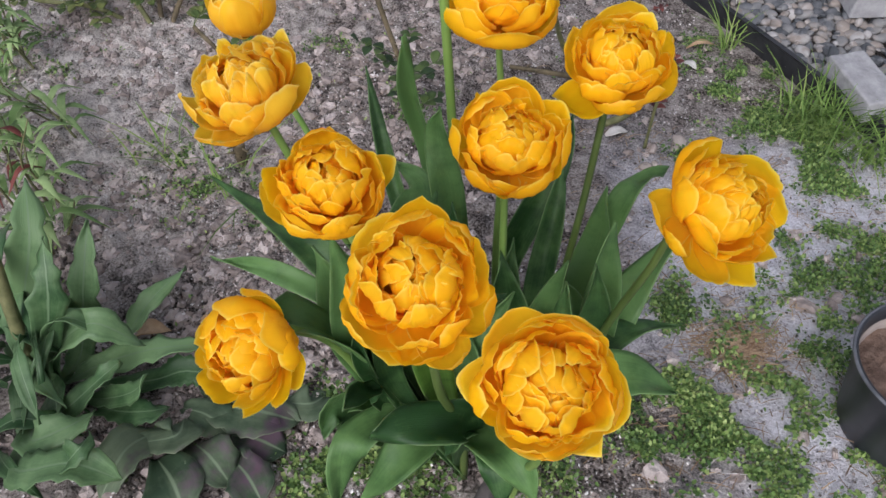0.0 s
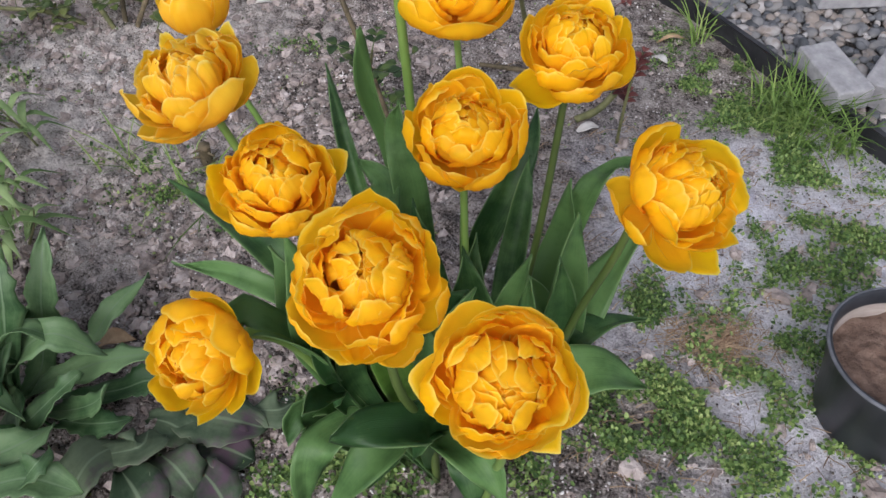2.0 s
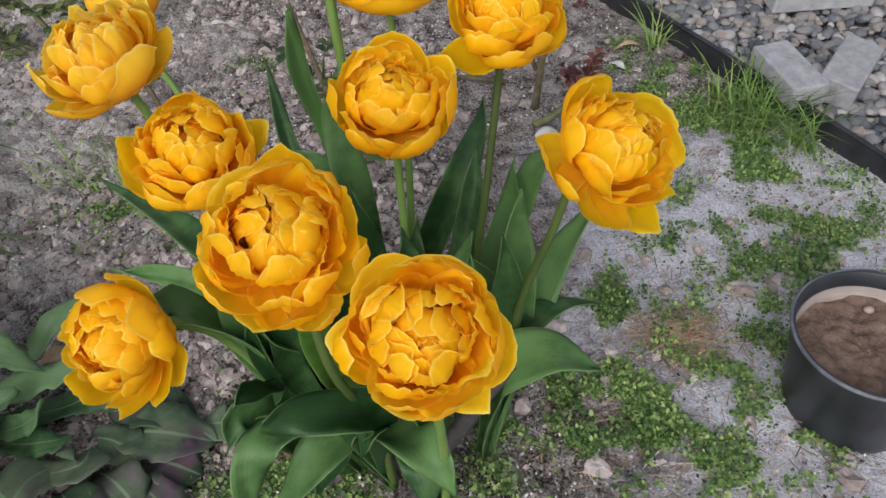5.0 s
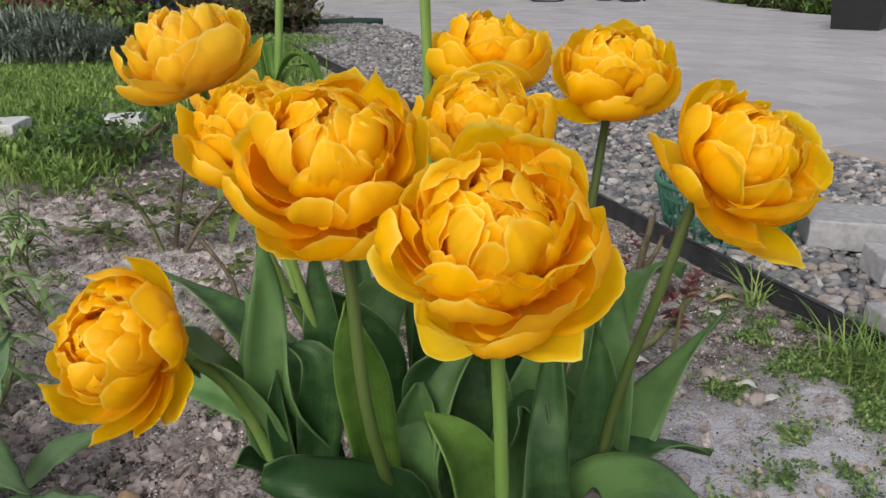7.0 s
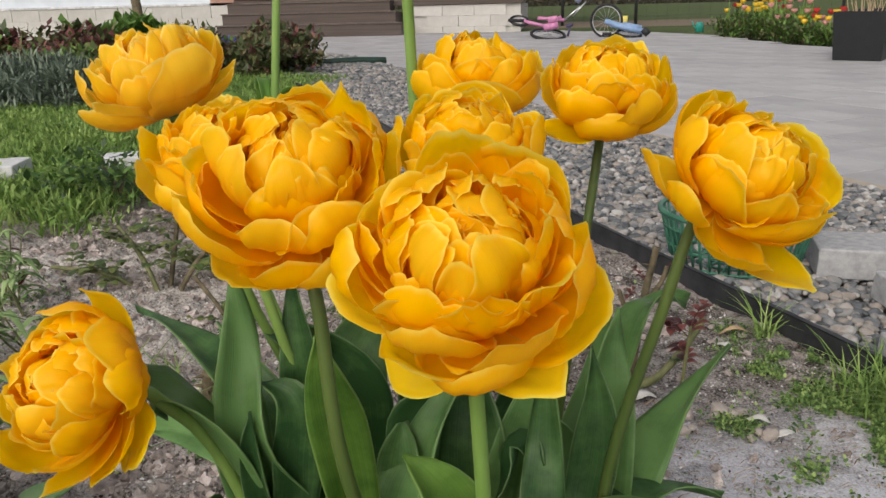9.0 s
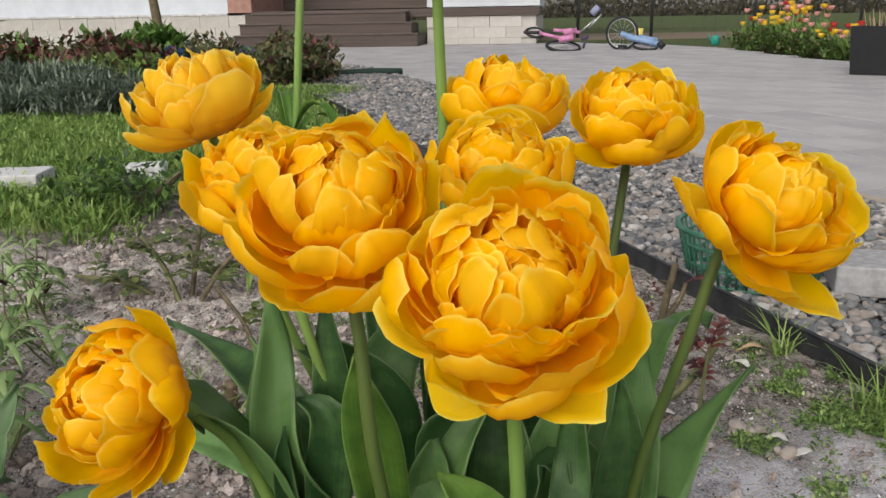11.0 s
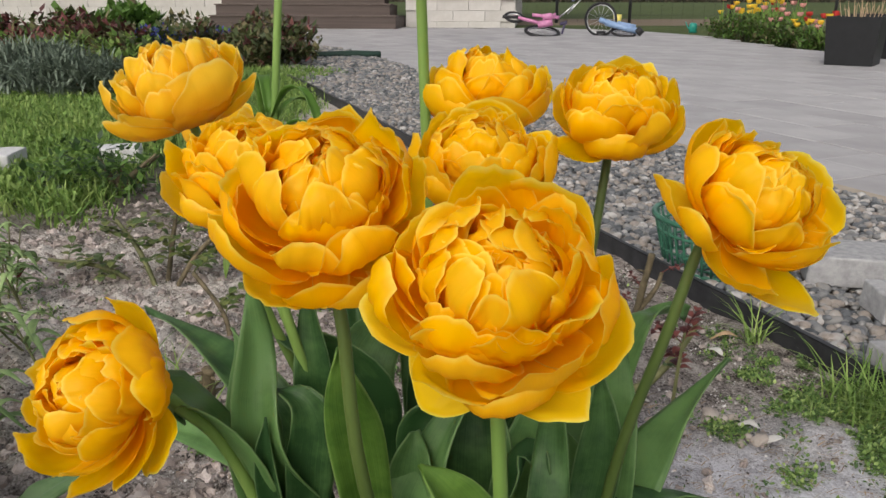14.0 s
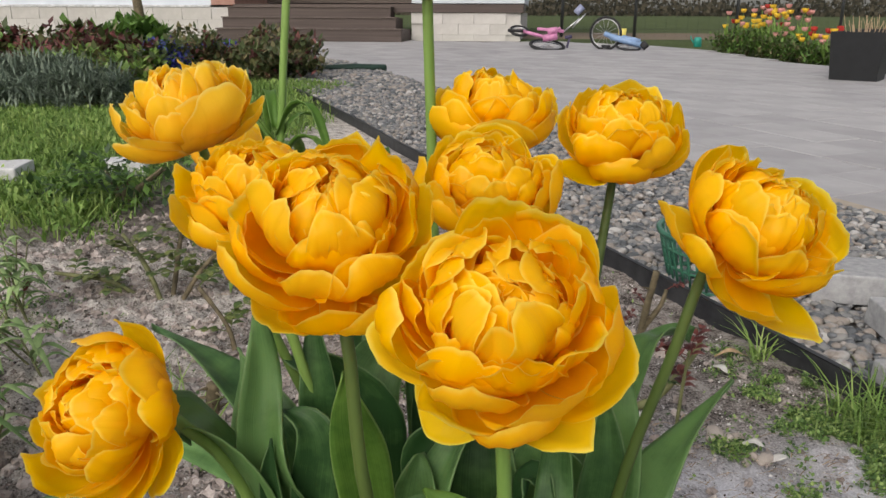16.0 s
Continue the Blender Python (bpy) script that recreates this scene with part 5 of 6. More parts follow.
PATCHES = [(0.54, 1.24, 0.07, 1600), (0.64, 1.15, 0.07, 1700), (0.58, 1.15, 0.09, 2000), (0.66, 1.04, 0.07, 1100), (0.655, 0.91, 0.08, 800), (0.62, 0.84, 0.07, 700), (0.67, 0.80, 0.07, 600),
           (0.55, 0.75, 0.08, 700), (0.57, 0.64, 0.07, 500), (0.50, 0.70, 0.06, 400), (0.44, 0.53, 0.08, 800), (0.40, 0.49, 0.08, 800), (0.35, 0.65, 0.06, 600), (0.32, 0.58, 0.08, 900), (0.46, 0.78, 0.05, 350),
           (0.23, 0.48, 0.09, 900), (0.27, 0.53, 0.08, 700), (-0.09, 0.51, 0.07, 700), (-0.11, 0.445, 0.09, 900), (-0.06, 0.45, 0.08, 800), (0.0, 0.42, 0.08, 700), (0.32, 0.72, 0.06, 400), (0.43, 1.02, 0.035, 160),
           (0.51, 0.89, 0.05, 250), (0.60, 1.0, 0.06, 350), (0.75, 0.92, 0.06, 400), (0.80, 0.78, 0.08, 500), (0.48, 0.60, 0.06, 400), (0.36, 0.45, 0.08, 600), (0.3, 0.41, 0.08, 600), (0.72, 0.62, 0.07, 400),
           (-0.42, 0.95, 0.06, 220), (-0.34, 0.9, 0.07, 220), (-0.26, 0.85, 0.06, 150), (-0.2, 1.32, 0.06, 200), (-0.05, 1.13, 0.06, 200), (0.5, 1.36, 0.03, 90), (-0.75, 1.15, 0.1, 500), (-0.82, 1.25, 0.1, 400), (0.56, 0.46, 0.06, 250), (0.66, 0.5, 0.06, 250)]
pr = np.random.default_rng(33)
pts = np.concatenate([np.column_stack([pr.normal(x, s * 0.62, int(m * 1.4)), pr.normal(y, s * 0.62, int(m * 1.4))]) for x, y, s, m in PATCHES])
clump = np.array([noise.noise((x * 15, y * 15, 2.0)) + 0.5 * noise.noise((x * 40, y * 40, 5.0)) for x, y in pts])
pts = pts[(clump + pr.normal(0, 0.12, len(clump)) > 0.13) & (across(pts[:, 0], pts[:, 1]) < -0.012)]
pts = np.repeat(pts, 3, axis=0) + pr.normal(0, 0.0035, (len(pts) * 3, 2))
scatter_leaves("chickweed", pts, 0.0062, HERB, "low mats of small-leaved green weeds on sandy soil", "ground cover", 34, (0.0, 0.008), 0.75, 1.4)
pts2 = np.column_stack([pr.uniform(-0.95, 0.85, 1500), pr.uniform(0.4, 1.9, 1500)])
pts2 = pts2[across(pts2[:, 0], pts2[:, 1]) < -0.02]
scatter_leaves("seedling_weeds", pts2, 0.007, HERB, "scattered tiny green seedlings on bare soil", "ground cover", 35, (0, 0.005))


def scatter_blades(name, pts, length, width, material, label, category, seed, lean=0.5, flat=False):
    """Many thin bent grass blades in one mesh."""
    r = np.random.default_rng(seed)
    n = len(pts)
    L = length * r.uniform(0.5, 1.25, n)
    a = r.uniform(0, 6.28, n)
    lean_k = np.abs(r.normal(lean, 0.25, n))
    s = np.array([0, 0.4, 0.75, 1.0])
    out = s[None] ** 1.7 * (L * lean_k)[:, None]
    up = (s[None] - 0.35 * lean_k[:, None] * s[None] ** 2) * L[:, None]
    if flat:
        out, up = s[None] * L[:, None], 0.003 + 0.006 * np.sin(s[None] * 3 + a[:, None])
    w = width * r.uniform(0.6, 1.2, n)[:, None] * np.array([1, 0.9, 0.6, 0.05])[None] / 2
    dx, dy = np.cos(a)[:, None], np.sin(a)[:, None]
    z0 = lie(pts[:, 0], pts[:, 1])[:, None]
    cx, cy = pts[:, :1] + out * dx, pts[:, 1:] + out * dy
    lft = np.stack([cx - dy * w, cy + dx * w, z0 + up], -1)
    rgt = np.stack([cx + dy * w, cy - dx * w, z0 + up], -1)
    v = np.concatenate([lft, rgt], 1)
    q = np.array([[0, 1, 5, 4], [1, 2, 6, 5], [2, 3, 7, 6]])
    f = (q[None] + (np.arange(n) * 8)[:, None, None]).reshape(-1, 4)
    return tagged(link(name, v.reshape(-1, 3), f.tolist(), material), label, category, kind="stuff")


tuft = np.concatenate([np.column_stack([pr.normal(x, s, m), pr.normal(y, s, m)]) for x, y, s, m in ((0.67, 1.11, 0.022, 110), (0.64, 1.14, 0.03, 60), (0.70, 1.05, 0.03, 60), (0.552, 1.36, 0.012, 26), (-0.4, 0.96, 0.03, 20), (-0.3, 0.87, 0.04, 18))])
tuft = tuft[across(tuft[:, 0], tuft[:, 1]) < -0.008]
scatter_blades("grass_tuft", tuft, 0.095, 0.0032, LAWN, "tuft of long green grass leaning against the edging", "grass", 41, 1.0)
straw = np.concatenate([np.column_stack([pr.normal(0.425, 0.03, 800), pr.normal(0.64, 0.022, 800)]), np.column_stack([pr.uniform(0.2, 0.8, 1700), pr.uniform(0.4, 1.1, 1700)]), np.column_stack([pr.uniform(-0.7, 0.2, 700), pr.uniform(0.75, 1.7, 700)])])
straw = straw[across(straw[:, 0], straw[:, 1]) < -0.06]
scatter_blades("dry_straw", straw, 0.035, 0.0014, STRAW, "dry straw and withered grass on sand", "straw", 42, flat=True)

roots = np.column_stack([pr.uniform(0.2, 0.85, 700), pr.uniform(0.38, 1.0, 700)])
roots = roots[[noise.noise((x * 9, y * 9, 7.0)) > 0.05 for x, y in roots]]
scatter_blades("dry_roots", roots, 0.045, 0.0012, ROOTS, "bleached dry roots and stalks on the sand", "dry roots", 45, flat=True)

lawn_pts = np.column_stack([pr.uniform(-3.6, -0.85, 110000), pr.uniform(1.6, 5.4, 110000)])
lim = -1.02 - 0.12 * np.sin(lawn_pts[:, 1] * 3.0) - 0.10 * np.maximum(0, lawn_pts[:, 1] - 3.5)
dens = (lawn_pts[:, 0] < lim + pr.normal(0, 0.05, 110000)) & (lawn_pts[:, 1] > 1.78 + 0.5 * (lawn_pts[:, 0] + 1.0) * -0.25 + pr.normal(0, 0.05, 110000) - 0.1)
dens &= pr.uniform(0, 1, 110000) < np.where(lawn_pts[:, 1] < 3.4, 1.0, 0.5)
scatter_blades("lawn_grass", lawn_pts[dens], 0.065, 0.0065, LAWN, "lush uneven lawn grass with clover", "grass", 43, 0.6)
scatter_leaves("lawn_clover", lawn_pts[dens][::4], 0.022, LAWN, "broad clover and weed leaves in the lawn", "ground cover", 44, (0.01, 0.045))


def litter(name, place, L, w, material, label, category, yaw, arch=0.006, seed=0, fold=0.3):
    z = float(lie(*place)) + 0.008
    d = np.array([math.cos(yaw), math.sin(yaw), 0]) * L / 2
    o = np.array([*place, z])
    v, f, uv = blade([o - d, o + (0, 0, arch), o + d], w, fold=fold, rows=9, cols=5, thick=0.0007, seed=seed, peak=0.5, claw=0.25, wave=0.001)
    return tagged(link(name, v, f, material, uv=uv), label, category)


litter("dry_petal", (0.5, 1.348), 0.06, 0.014, DRY_LEAF, "withered cream and orange petal on soil", "petal", 0.15, 0.01, 1)
litter("fallen_petal", (0.466, 1.28), 0.034, 0.018, WHITE_PETAL, "fallen white petal lying on soil", "petal", -0.7, 0.006, 2)
litter("fallen_petal", (0.31, 1.07), 0.04, 0.022, WHITE_PETAL, "fallen white petal under the rose cane", "petal", 0.3, 0.006, 3)
litter("fallen_petal", (0.49, 1.0), 0.03, 0.015, WHITE_PETAL, "small pale petal on the sand", "petal", 0.5, 0.004, 4)
litter("fallen_petal", (-0.3, 1.45), 0.035, 0.018, WHITE_PETAL, "pale petal by the rose bush", "petal", 0.1, 0.005, 5)
litter("fallen_petal", (0.462, 1.03), 0.032, 0.016, WHITE_PETAL, "cream petal among sandy lumps", "petal", -0.2, 0.006, 8)
lumps = np.array([(0.415, 1.06), (0.43, 1.045), (0.405, 1.04), (0.445, 1.055), (0.455, 1.005), (0.47, 1.0), (0.44, 0.985), (0.35, 0.99), (0.365, 1.0)])
scatter_stones("sandy_lumps", np.column_stack([lumps, lie(lumps[:, 0], lumps[:, 1]) + 0.006]), np.array([0.013, 0.009, 0.007, 0.008, 0.006, 0.01, 0.006, 0.009, 0.006]), DUST, 3, (0.6, 0.9), 0.1, "pale crumbling sandy lumps on the soil", "soil", 9)
litter("dead_leaf", (-0.342, 0.609), 0.05, 0.026, DRY_LEAF, "curled brown dead leaf on tilled soil", "leaf", 0.2, 0.012, 6)
litter("dead_leaf", (-0.27, 0.63), 0.03, 0.02, DRY_LEAF, "small brown dead leaf on tilled soil", "leaf", 1.0, 0.008, 7)
knob = thing("dry_bud", (-0.045, 0.475, float(lie(-0.045, 0.475))), "brown dried bud tied with pale string", "dried bud")
v, f = tube([(0, 0, 0.0), (0.0, 0, 0.012), (0.002, 0.002, 0.026)], (0.004, 0.0075, 0.004), 8, 9)
link("bud", v, f, plain("dried bud skin", (0.23, 0.1, 0.06), 0.7), knob)
v, f = tube([(0, -0.004, 0.006), (0.0, -0.02, 0.01), (0.012, -0.035, 0.005), (0.004, -0.05, 0.008), (0.025, -0.055, 0.004)], (0.0014, 0.0014), 20, 5)
link("string", v, f, plain("pale string", (0.5, 0.43, 0.36), 0.9), knob)


# ---- pot, basket and concrete blocks ----
def lathe(profile, seg=40, m=None):
    a = np.linspace(0, 2 * math.pi, seg, endpoint=False)
    v = np.array([[r * math.cos(t), r * math.sin(t), z] for r, z in profile for t in a])
    n = len(profile)
    f = [(i * seg + j, i * seg + (j + 1) % seg, (i + 1) * seg + (j + 1) % seg, (i + 1) * seg + j) for i in range(n - 1) for j in range(seg)]
    return v, f


pot = thing("plant_pot", (0.602, 0.536, float(lie(0.602, 0.536)) - 0.004), "round black plastic plant pot filled with sandy soil", "plant pot")
pot.rotation_euler = (radians(2), radians(-2), 0)
v, f = lathe([(0.0, 0.0), (0.066, 0.0), (0.070, 0.004), (0.0725, 0.02), (0.081, 0.108), (0.0835, 0.110), (0.086, 0.136), (0.0885, 0.1375), (0.0885, 0.141), (0.086, 0.143), (0.0835, 0.141), (0.0815, 0.121)], 56)
link("pot_body", v, f, BLACK, pot)
v, f = tube([(0.0875 * math.cos(t), 0.0875 * math.sin(t), 0.1405) for t in np.linspace(0, 2 * math.pi, 41)], (0.0026, 0.0026), 80, 6)
link("rim", v, f, simple("scuffed pot rim", [(0.3, (0.05, 0.055, 0.065)), (0.7, (0.17, 0.18, 0.2))], 40, 0.5, 0.3, 120, 0.001), pot, "scuffed grey rim")
v, f = lathe([(0.0816, 0.1215), (0.0803, 0.115), (0.0792, 0.102), (0.078, 0.09)], 56)
link("pot_lining", v, f, DUST, pot, "sand-streaked inner wall")
rings = np.linspace(0, 0.0795, 24)
a = np.linspace(0, 2 * math.pi, 56, endpoint=False)
v = np.array([[r * math.cos(t), r * math.sin(t), 0.104 + 0.007 * noise.noise((r * math.cos(t) * 45, r * math.sin(t) * 45, 8)) + 0.006 * noise.noise((r * math.cos(t) * 120, r * math.sin(t) * 120, 3))] for r in rings for t in a])
f = [(i * 56 + j, i * 56 + (j + 1) % 56, (i + 1) * 56 + (j + 1) % 56, (i + 1) * 56 + j) for i in range(23) for j in range(56)]
link("soil", v, f, POT_SOIL, pot, "pale brown sandy soil with crumbs")
v, f = ico(2)
link("stone", v * (0.006, 0.005, 0.004) + (0.02, 0.055, 0.108), f.tolist(), plain("pinkish stone", (0.5, 0.36, 0.3), 0.8), pot)

basket = thing("plastic_basket", (0.585, 1.755, float(lie(0.585, 1.755)) + 0.022), "open green plastic lattice basket standing on gravel", "basket")
R0, R1, BH = 0.135, 0.162, 0.115
def ring(name, R, z, rad, mat=BASKET):
    v, f = tube([(R * math.cos(t), R * math.sin(t), z) for t in np.linspace(0, 2 * math.pi, 33)], (rad, rad), 64, 6)
    link(name, v, f, mat, basket)
ring("rim", R1 + 0.002, BH, 0.0065)
ring("band", R1 - 0.008, BH - 0.032, 0.0035)
ring("band", R1 - 0.019, BH - 0.075, 0.003)
ring("base_ring", R0, 0.004, 0.0045)
for r_in in (0.1, 0.065, 0.03):
    ring("floor_ring", r_in, 0.006, 0.0028)
for k in range(44):
    t = 2 * math.pi * k / 44
    v, f = tube([(R0 * math.cos(t), R0 * math.sin(t), 0.004), ((R0 + R1) / 2 * math.cos(t), (R0 + R1) / 2 * math.sin(t), BH / 2), (R1 * math.cos(t), R1 * math.sin(t), BH)], (0.0032, 0.0032), 4, 4)
    link("slat", v, f, BASKET, basket)
for k in range(16):
    t = 2 * math.pi * k / 16
    v, f = tube([(0.02 * math.cos(t), 0.02 * math.sin(t), 0.006), (R0 * math.cos(t), R0 * math.sin(t), 0.006)], (0.003, 0.003), 3, 4)
    link("floor_rib", v, f, BASKET, basket)


def block(place, size, yaw, tilt, lift, label, seed, material=CONCRETE):
    """A rough cut concrete paver with chipped edges."""
    r = np.random.default_rng(seed)
    bm = bmesh.new()
    box(bm, -size[0] / 2, size[0] / 2, -size[1] / 2, size[1] / 2, 0, size[2], 0.004)
    bmesh.ops.subdivide_edges(bm, edges=[e for e in bm.edges if e.calc_length() > 0.02], cuts=5, use_grid_fill=True)
    for v in bm.verts:
        k = noise.noise(v.co * 40 + Vector((seed, 0, 0))) * 0.0022 + noise.noise(v.co * 120) * 0.0008
        v.co += v.co.normalized() * k
    ob = part("concrete_block", bm, material, None, "", False)
    ob.matrix_world = pose(*place, float(lie(*place)) + lift, tilt[0], tilt[1], yaw)
    return tagged(ob, label, "block", "loose concrete blocks")


block((0.735, 1.172), (0.135, 0.066, 0.044), -76, (0, 4), 0.034, "light grey concrete paver piece lying on gravel", 1)
block((0.845, 1.19), (0.14, 0.068, 0.05), 52, (9, -6), 0.026, "light grey concrete paver tilted on the pebbles", 2)
block((0.87, 1.725), (0.25, 0.15, 0.065), -8, (0, 0), 0.026, "flat grey concrete slab piece on gravel", 3)
block((0.905, 1.505), (0.21, 0.10, 0.055), 5, (3, 2), 0.028, "light grey concrete paver lying on gravel", 4)
block((1.02, 1.62), (0.16, 0.08, 0.05), 35, (6, 0), 0.026, "grey concrete offcut half sunk in gravel", 5)
PALE_CONCRETE = simple("pale concrete", [(0.3, (0.46, 0.46, 0.47)), (0.7, (0.62, 0.62, 0.63))], 40, 0.9, 0.4, 200, 0.002)
block((-1.45, 2.10), (0.20, 0.15, 0.05), 14, (0, 0), 0.008, "white concrete slab set in the lawn", 7, PALE_CONCRETE)
block((-1.13, 2.29), (0.13, 0.09, 0.05), 20, (0, 0), 0.016, "small white concrete slab in the lawn", 8, PALE_CONCRETE)

# ---- paving with kerb ----
POLY = [(2.75, -0.13), (-1.30, 7.05), (-2.6, 9.6), (-4.9, 15.02), (-0.2, 15.02), (0.2, 15.3), (1.84, 13.75), (2.55, 12.65), (3.2, 9.5), (3.7, 8.75), (6.5, 5.5), (6.5, -0.13)]
bm = bmesh.new()
top = [bm.verts.new((x, y, float(pave_z(y)) - 0.008)) for x, y in POLY]
low = [bm.verts.new((x, y, float(pave_z(y)) - 0.12)) for x, y in POLY]
bm.faces.new(top[::-1])
bm.faces.new(low)
for i in range(len(POLY)):
    j = (i + 1) % len(POLY)
    bm.faces.new((top[i], top[j], low[j], low[i]))
bmesh.ops.recalc_face_normals(bm, faces=bm.faces)
paving = tagged(part("pavement", bm, JOINT), "pale grey block paving of the yard", "paving", kind="structure")


def inside(x, y):
    c = False
    for i in range(len(POLY)):
        (x0, y0), (x1, y1) = POLY[i], POLY[i - 1]
        if (y0 > y) != (y1 > y) and x < (x1 - x0) * (y - y0) / (y1 - y0) + x0:
            c = not c
    return c


PW, PL = 0.30, 0.60
bm = bmesh.new()
box(bm, -PW / 2 + 0.003, PW / 2 - 0.003, -PL / 2 + 0.003, PL / 2 - 0.003, -0.06, 0, 0.003)
me = bpy.data.meshes.new("paver")
bm.to_mesh(me)
bm.free()
me.materials.append(PAVER_PART)
pv, pf = np.array([v.co[:] for v in me.vertices]), [tuple(p.vertices) for p in me.polygons]
YAW = math.atan2(AX[1], AX[0]) - math.pi / 2
slope = math.atan(0.0105)
cells = []
for i in range(0, 34):
    for k in range(-8, 34):
        d = 0.10 + PW / 2 + i * PW
        s = k * PL + (PL / 2 if i % 2 else 0)
        p = PAVE0 + d * NX + s * AX
        if inside(p[0] - 0.05, p[1]) and inside(*(p + 0.3 * AX)) and inside(*(p - 0.3 * AX)):
            cells.append((p, i, k))
cells.sort(key=lambda c: (c[0][0] - 0.9) ** 2 * 1.5 + (c[0][1] - 3.6) ** 2)
rest = []
cr_, sr_ = math.cos(YAW), math.sin(YAW)
for n_, (p, i, k) in enumerate(cells):
    z = float(pave_z(p[1]))
    if n_ < 280:
        ob = new("paver", me)
        ob.parent = paving
        ob.matrix_local = Matrix.Translation((p[0], p[1], z + 0.0015 * math.sin(i * 3.1 + k * 1.7))) @ Matrix.Rotation(slope, 4, "X") @ Matrix.Rotation(YAW, 4, "Z")
    else:
        q = np.column_stack([pv[:, 0] * cr_ - pv[:, 1] * sr_, pv[:, 0] * sr_ + pv[:, 1] * cr_, pv[:, 2]])
        q[:, 2] += 0.0105 * q[:, 1]
        rest.append((q + (p[0], p[1], z), pf))
v, f = merge(rest)
tagged(link("pavers_far", v, f, PAVER, smooth=False), "grey pavers of the far part of the yard", "paving", kind="stuff")
for k in range(9):
    bm = bmesh.new()
    box(bm, 0.0, 0.08, -0.495, 0.495, -0.1, 0.006, 0.006)
    kerb = part("kerb", bm, KERB, paving)
    p = PAVE0 + (k - 2.2) * AX
    kerb.matrix_local = Matrix.Translation((p[0], p[1], float(pave_z(p[1])) + 0.004)) @ Matrix.Rotation(slope, 4, "X") @ Matrix.Rotation(YAW, 4, "Z")

# ---- the house ----
FY = 15.2
SIDING = simple("white brick plinth", [(0.3, (0.42, 0.4, 0.38)), (0.7, (0.52, 0.5, 0.48))], 5, 0.85, 0.4, 60, 0.004, "object", vamp=0.12)
BLUEWALL = simple("pale blue-grey render", [(0.3, (0.5, 0.54, 0.6)), (0.7, (0.6, 0.64, 0.7))], 3, 0.8)
BROWN = simple("dark brown boards", [(0.3, (0.05, 0.036, 0.032)), (0.7, (0.1, 0.075, 0.066))], 6, 0.6, 0.2, 40, 0.003, stretch=(0.1, 1, 4))
REDBRICK = simple("red brick facing", [(0.3, (0.28, 0.15, 0.12)), (0.7, (0.4, 0.24, 0.2))], 8, 0.85)
PALE_JOINT = simple("pale brick joint", [(0.3, (0.41, 0.39, 0.37)), (0.7, (0.5, 0.48, 0.46))], 5, 0.9)
house = thing("house", (-5.5, FY, 0.0), "pale house with a white brick plinth and dark brown porch steps", "house")
def hp(name, x0, x1, y0, y1, z0, z1, mat, bevel=0.0, label=""):
    bm = bmesh.new()
    box(bm, x0 + 5.5, x1 + 5.5, y0 - FY, y1 - FY, z0, z1, bevel)
    return part(name, bm, mat, house, label)
hp("wall", -15.0, -6.2, FY + 0.06, FY + 7, 0.70, 5.2, BLUEWALL, 0, "pale blue-grey plastered wall")
hp("wall", -2.6, -0.25, FY + 1.9, FY + 7, 0.76, 5.2, BLUEWALL, 0, "pale blue-grey plastered wall")
hp("wall", -6.2, -2.6, FY + 1.9, FY + 7, 0.76, 5.2, BROWN, 0, "dark brown entrance wall")
hp("brick_pier", -6.2, -5.72, FY + 0.03, FY + 2.0, 0.70, 5.2, REDBRICK, 0.005, "pinkish brick pier")
hp("roof", -15.4, 0.3, FY - 0.6, FY + 7.4, 5.2, 5.5, BROWN, 0.02)
hp("ledge", -15.0, -6.2, FY - 0.03, FY + 0.06, 0.655, 0.70, plain("grey ledge", (0.5, 0.5, 0.52), 0.7), 0.004)
hp("plinth", -15.0, -5.72, FY + 0.02, FY + 6.5, -0.05, 0.655, PALE_JOINT)
hp("plinth", -2.3, -0.27, FY + 0.02, FY + 6.5, -0.05, 0.57, PALE_JOINT)
hp("porch_deck", -5.72, -0.22, FY - 0.05, FY + 1.9, 0.572, 0.72, BROWN, 0.006, "dark brown porch fascia")
for k, (x1, z1) in enumerate(((-2.33, 0.275), (-2.48, 0.47), (-2.63, 0.655))):
    hp("step", -5.72 - 0.0, x1, FY - 0.95 + 0.3 * k, FY + 0.1, z1 - 0.19, z1, BROWN, 0.008)
    hp("tread", -5.74, x1 + 0.015, FY - 0.97 + 0.3 * k, FY - 0.95 + 0.3 * k + 0.3, z1, z1 + 0.022, plain("brown tread board", (0.105, 0.08, 0.07), 0.55), 0.004)
hp("step_base", -5.72, -2.33, FY - 0.94, FY + 0.1, -0.02, 0.085, BROWN)
bm = bmesh.new()
box(bm, -0.2935, 0.2935, -0.02, 0.02, -0.0935, 0.0935, 0.002)
brick_me = bpy.data.meshes.new("brick")
bm.to_mesh(brick_me)
bm.free()
brick_me.materials.append(SIDING)
plinths = [o for o in house.children if o.name.startswith("plinth")]
for pl, x0, x1, ztop in ((plinths[0], -10.9, -5.74, 0.655), (plinths[1], -2.3, -0.29, 0.57)):
    rows_ = 3
    hh = (ztop + 0.02) / rows_
    for r_ in range(rows_):
        x = x0 + (0.3 if r_ % 2 else 0.0)
        while x + 0.28 < x1 + 0.02:
            ob = new("brick", brick_me)
            ob.parent = pl
            w = 0.99
            ob.matrix_local = Matrix.Translation((x + 0.29 + 5.5, 0.005 + 0.003 * math.sin(x * 9 + r_), -0.02 + hh * (r_ + 0.5))) @ Matrix.Diagonal((w, 1, hh / 0.19, 1))
            x += 0.59

